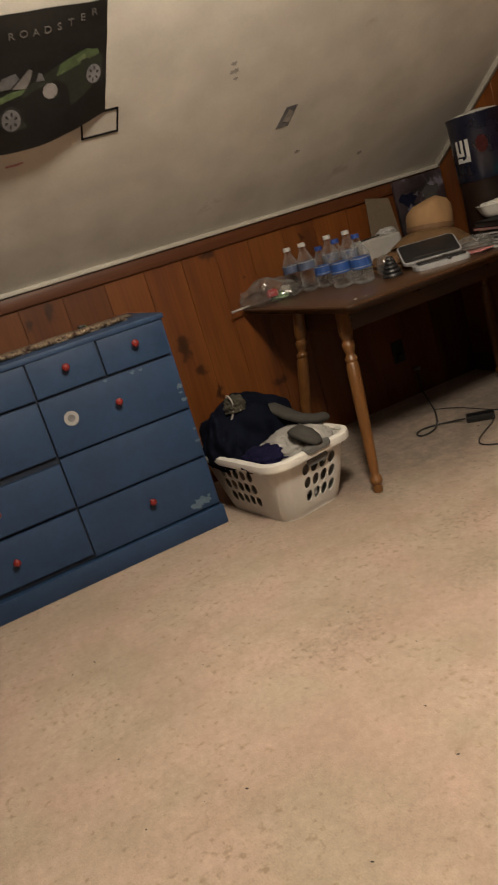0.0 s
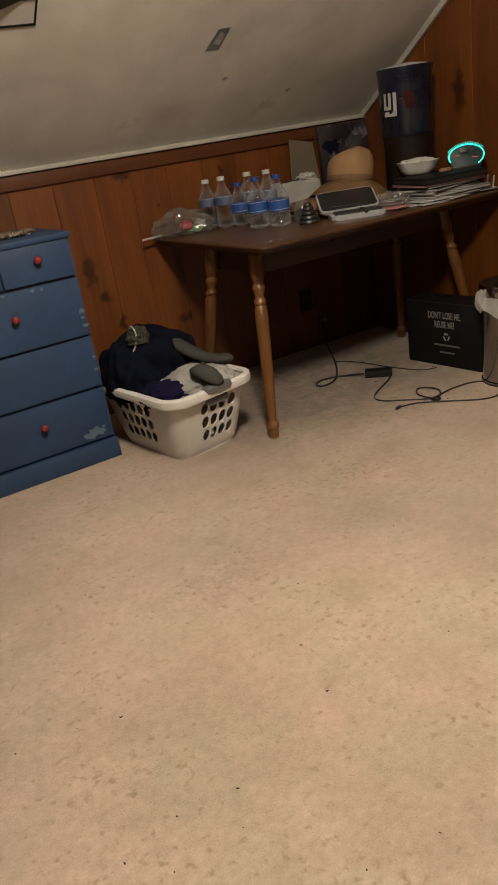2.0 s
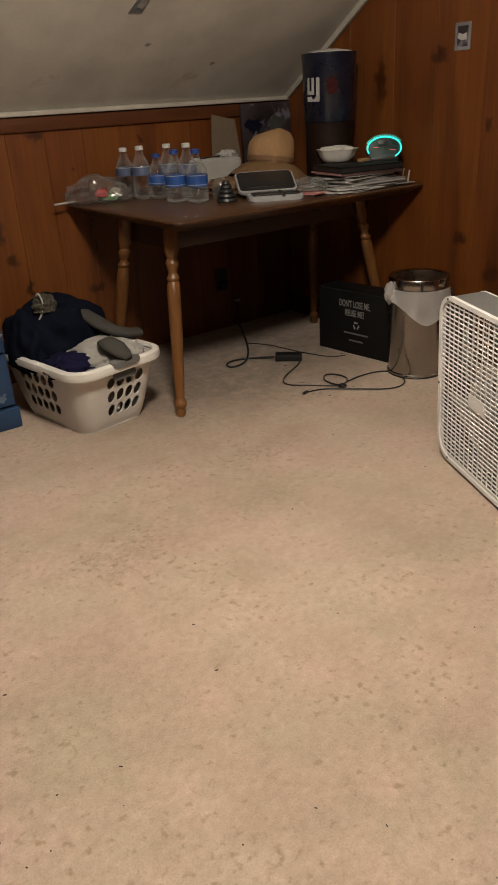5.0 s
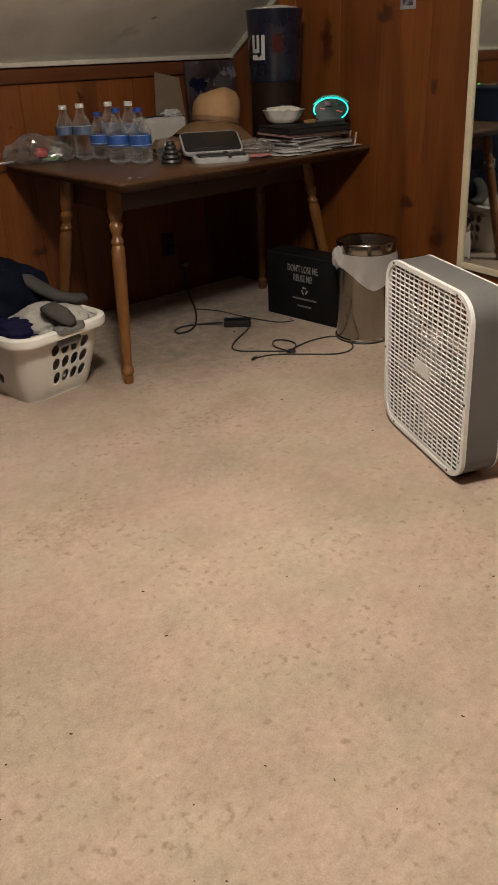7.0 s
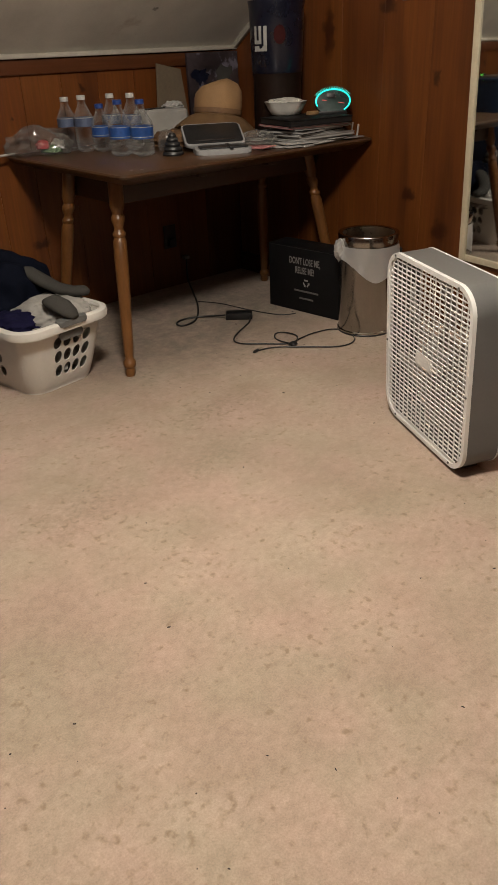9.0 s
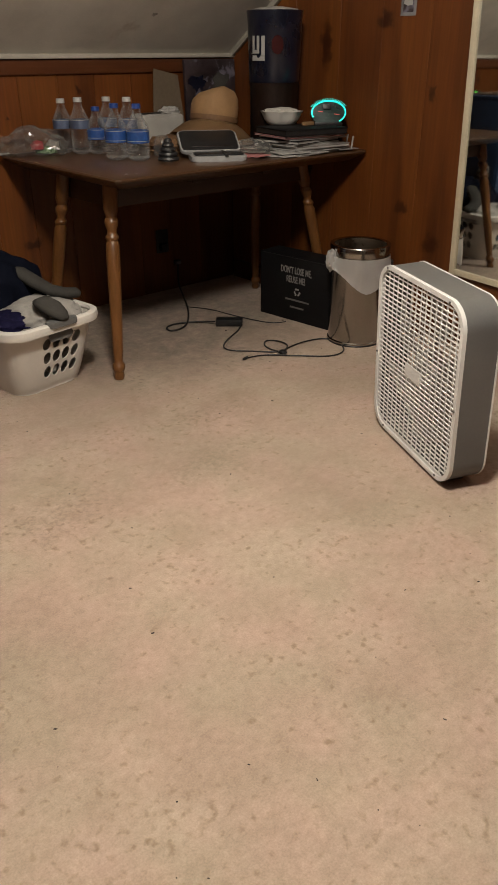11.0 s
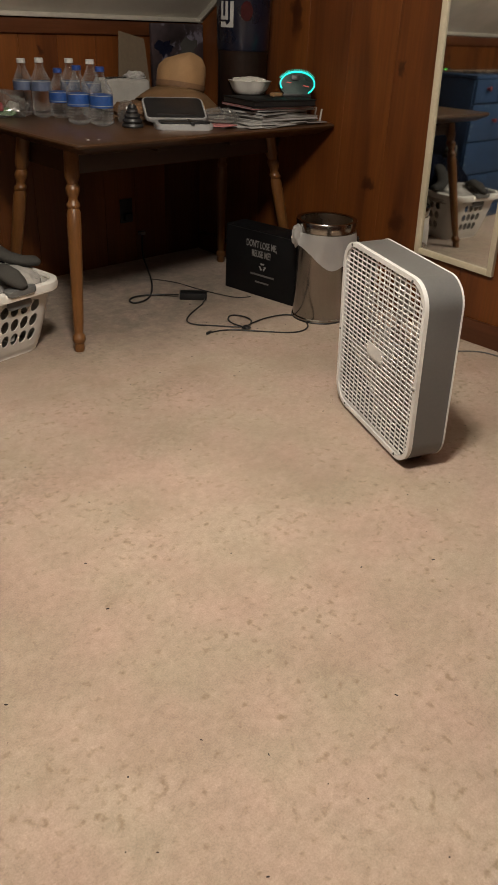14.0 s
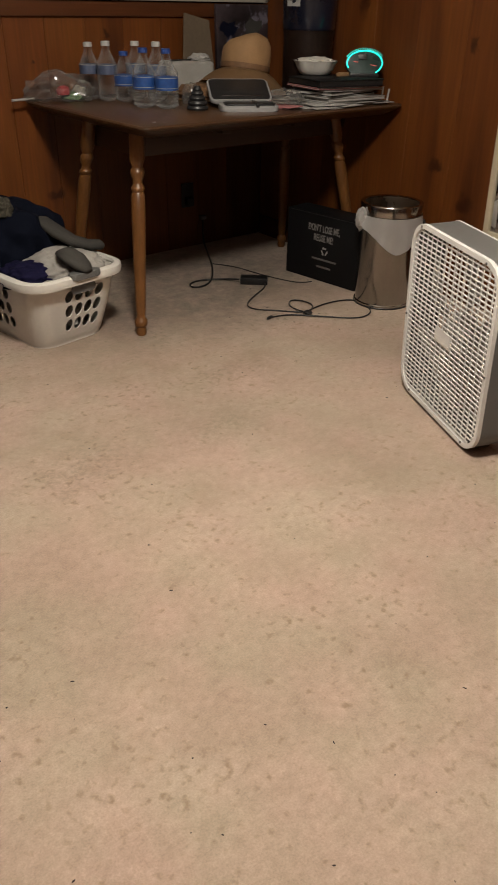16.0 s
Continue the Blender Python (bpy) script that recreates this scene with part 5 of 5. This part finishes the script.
bowl = thing("white_bowl", pose(2.640, 2.270, PZ), "white fluted ceramic bowl with white contents", "bowl")
bb_ = bmesh.new()
seg = 64
prof = [(0.0, 0.002), (0.056, 0.0), (0.063, 0.004), (0.076, 0.022), (0.083, 0.042), (0.090, 0.052), (0.086, 0.052), (0.078, 0.041), (0.070, 0.024), (0.054, 0.011), (0.0, 0.010)]
rings = []
for r_, z_ in prof:
    fl = 0.035 if z_ > 0.038 else 0.0
    rings.append([bb_.verts.new((r_ * (1 + fl * math.cos(8 * 2 * math.pi * k / seg)) * math.cos(2 * math.pi * k / seg), r_ * (1 + fl * math.cos(8 * 2 * math.pi * k / seg)) * math.sin(2 * math.pi * k / seg), z_)) for k in range(seg)])
for a, b in zip(rings, rings[1:]):
    for k in range(seg):
        bb_.faces.new((a[k], a[(k + 1) % seg], b[(k + 1) % seg], b[k]))
bmesh.ops.remove_doubles(bb_, verts=bb_.verts, dist=1e-5)
bmesh.ops.recalc_face_normals(bb_, faces=bb_.faces)
part("shell", bb_, M_CERAMIC, bowl)
part("filling", crumple(0.072, 0.072, 0.018, 0.25, 3.0, 3, 4), M_FOAM, bowl, at=pose(0, 0, 0.043))

clock = thing("ring_clock", pose(2.750, 2.095, PZ - 0.002, 0, 0, -38), "desk clock with a glowing teal ring and red hands", "clock")
part("foot", block(-0.06, -0.010, 0.0, 0.06, 0.055, 0.014, 0.004), M_BLACK_PLASTIC, clock)
CZ = pose(0, 0, 0.052, 78, 0, 0)
part("case", slab([(0.078 * math.cos(2 * math.pi * k / 40), 0.050 * math.sin(2 * math.pi * k / 40)) for k in range(40)], -0.03, -0.003, 0.004), M_DIAL, clock, at=CZ)


def arc_tube(rx, ry, a0, a1, rad, z):
    bm = bmesh.new()
    n, s = 44, 8
    prev = None
    for i in range(n + 1):
        a = radians(a0 + (a1 - a0) * i / n)
        c = Vector((rx * math.cos(a), ry * math.sin(a), z))
        o = Vector((math.cos(a), math.sin(a), 0))
        ring = [bm.verts.new(c + o * rad * math.cos(2 * math.pi * k / s) + Vector((0, 0, rad * math.sin(2 * math.pi * k / s)))) for k in range(s)]
        if prev:
            for k in range(s):
                bm.faces.new((prev[k], prev[(k + 1) % s], ring[(k + 1) % s], ring[k]))
        prev = ring
    bmesh.ops.recalc_face_normals(bm, faces=bm.faces)
    return bm


part("teal_ring", arc_tube(0.072, 0.045, -50, 205, 0.0030, 0.0), M_TEAL, clock, "glowing teal ring", at=CZ)
for k in range(26):
    a = radians(30 + k * 5)
    part("tick", block(-0.0035, -0.0007, -0.001, 0.0035, 0.0007, 0.001), M_TEAL, clock, at=CZ @ pose(0.081 * math.cos(a), 0.052 * math.sin(a), 0, 0, 0, math.degrees(a)), smooth=0)
for hx_, hy_, hl_, ha_ in ((-0.036, 0.004, 0.010, -6), (0.036, -0.008, 0.013, -10)):
    part("red_hand", block(-hl_, -0.0012, 0.0, hl_, 0.0012, 0.0018), M_REDGLOW, clock, at=CZ @ pose(hx_, hy_, -0.002, 0, 0, ha_), smooth=0)
part("hub", slab(rounded(0.018, 0.010, 0.006, 4), -0.003, 0.003, 0.001), M_BLACK_PLASTIC, clock, at=CZ @ pose(-0.008, 0.022, 0))
wedge = thing("orange_wedge", pose(2.685, 2.150, PZ), "small orange-brown wooden piece by the bowl", "wood piece")
part("piece", block(-0.03, -0.012, 0.0, 0.03, 0.012, 0.014, 0.004), M_STRAW, wedge)
for x_, y_, l_ in ((2.800, 2.03, 0.035), (2.815, 2.01, 0.028)):
    pen = thing("pen_stub", pose(x_, y_, TZ + 0.03, 8, 0, 0), "short pale pen standing by the pile", "pen")
    part("barrel", lathe([(0.0, -0.03), (0.004, -0.03), (0.004, l_), (0.0, l_)], 10), M_PAPER, pen)
chips = thing("white_crumb", pose(1.70, 2.06, TZ, 0, 0, 20), "small white paper scraps at the table's corner", "scrap")
for i, (x_, y_) in enumerate(((0.0, 0.0), (0.035, -0.02), (0.016, 0.012))):
    part("flake", flake(90 + i, 0.006), M_PAPER, chips, at=pose(x_, y_, 0.0002), smooth=0)

# ---- specks and lint on the carpet ----
lint = bmesh.new()
rl = random.Random(21)
for i in range(120):
    x_, y_ = rl.uniform(0.2, 2.7), rl.uniform(-0.1, 2.3)
    if x_ < 1.1 and y_ > 2.3:
        continue
    s_ = rl.uniform(0.0008, 0.0022) * (1.6 if rl.random() < 0.06 else 1)
    m_ = Matrix.Translation((x_, y_, 0.001)) @ Matrix.Rotation(rl.uniform(0, 6.28), 4, "Z") @ Matrix.Diagonal((s_ * rl.uniform(1, 3), s_, s_ * 0.6, 1))
    bmesh.ops.create_icosphere(lint, subdivisions=1, radius=1, matrix=m_)
tagged(part("carpet_lint", lint, M_DARKBROWN), "dark lint and crumbs on the carpet", "lint", kind="stuff")

# ---- pine boards, last ----
def board(name, parent, along, a, b, z0, za, zb, v=0.0015):
    """One upright board, front at 0 with bevelled long edges; its head may slant from za to zb."""
    bm = bmesh.new()
    w = (b - a) / 2
    prof = [(-w + 0.0004, 0.012), (-w + 0.0004, v), (-w + v, 0.0), (w - v, 0.0), (w - 0.0004, v), (w - 0.0004, 0.012)]
    lo, hi = [], []
    for s, d in prof:
        zt = za + (zb - za) * (s + w) / (2 * w)
        lo.append(bm.verts.new((s, d, z0)))
        hi.append(bm.verts.new((s, d, zt)))
    for k in range(5):
        bm.faces.new((lo[k], lo[k + 1], hi[k + 1], hi[k]))
    bmesh.ops.recalc_face_normals(bm, faces=bm.faces)
    flip = sum(f.normal.y for f in bm.faces)
    if flip > 0:
        bmesh.ops.reverse_faces(bm, faces=bm.faces)
    ob = part(name, bm, M_PINE, parent, smooth=0)
    ob.matrix_basis = pose((a + b) / 2, YN, 0) if along == "x" else pose(XR, (a + b) / 2, 0, 0, 0, -90)
    return ob


rw = random.Random(4)
edges = [XW, -2.1, -1.93, -1.74, -1.55, -1.37, -1.18, -1.0, -0.81, -0.63, -0.45, -0.27, -0.09, 0.10, 0.28, 0.47, 0.655, 0.845, 1.035, 1.221, 1.403, 1.572, 1.745, 1.93, 2.11, 2.30, 2.48, 2.67, XR]
for a, b in zip(edges, edges[1:]):
    board("board", wall_north, "x", a, b, 0.0, 1.05, 1.05)
edges = [YN, 2.728, 2.46, 2.19, 1.96, 1.72, 1.50, 1.27, 1.03, 0.80, 0.57, 0.34, 0.10, -0.15, -0.4, -0.65, -0.9, -1.15, -1.4, -1.65, -1.9, -2.15, -2.4, -2.65, -2.9, YS]
for b, a in zip(edges, edges[1:]):
    board("board", wall_east, "y", a, b, 0.0, roof_z(b) + 0.005, roof_z(a) + 0.005)
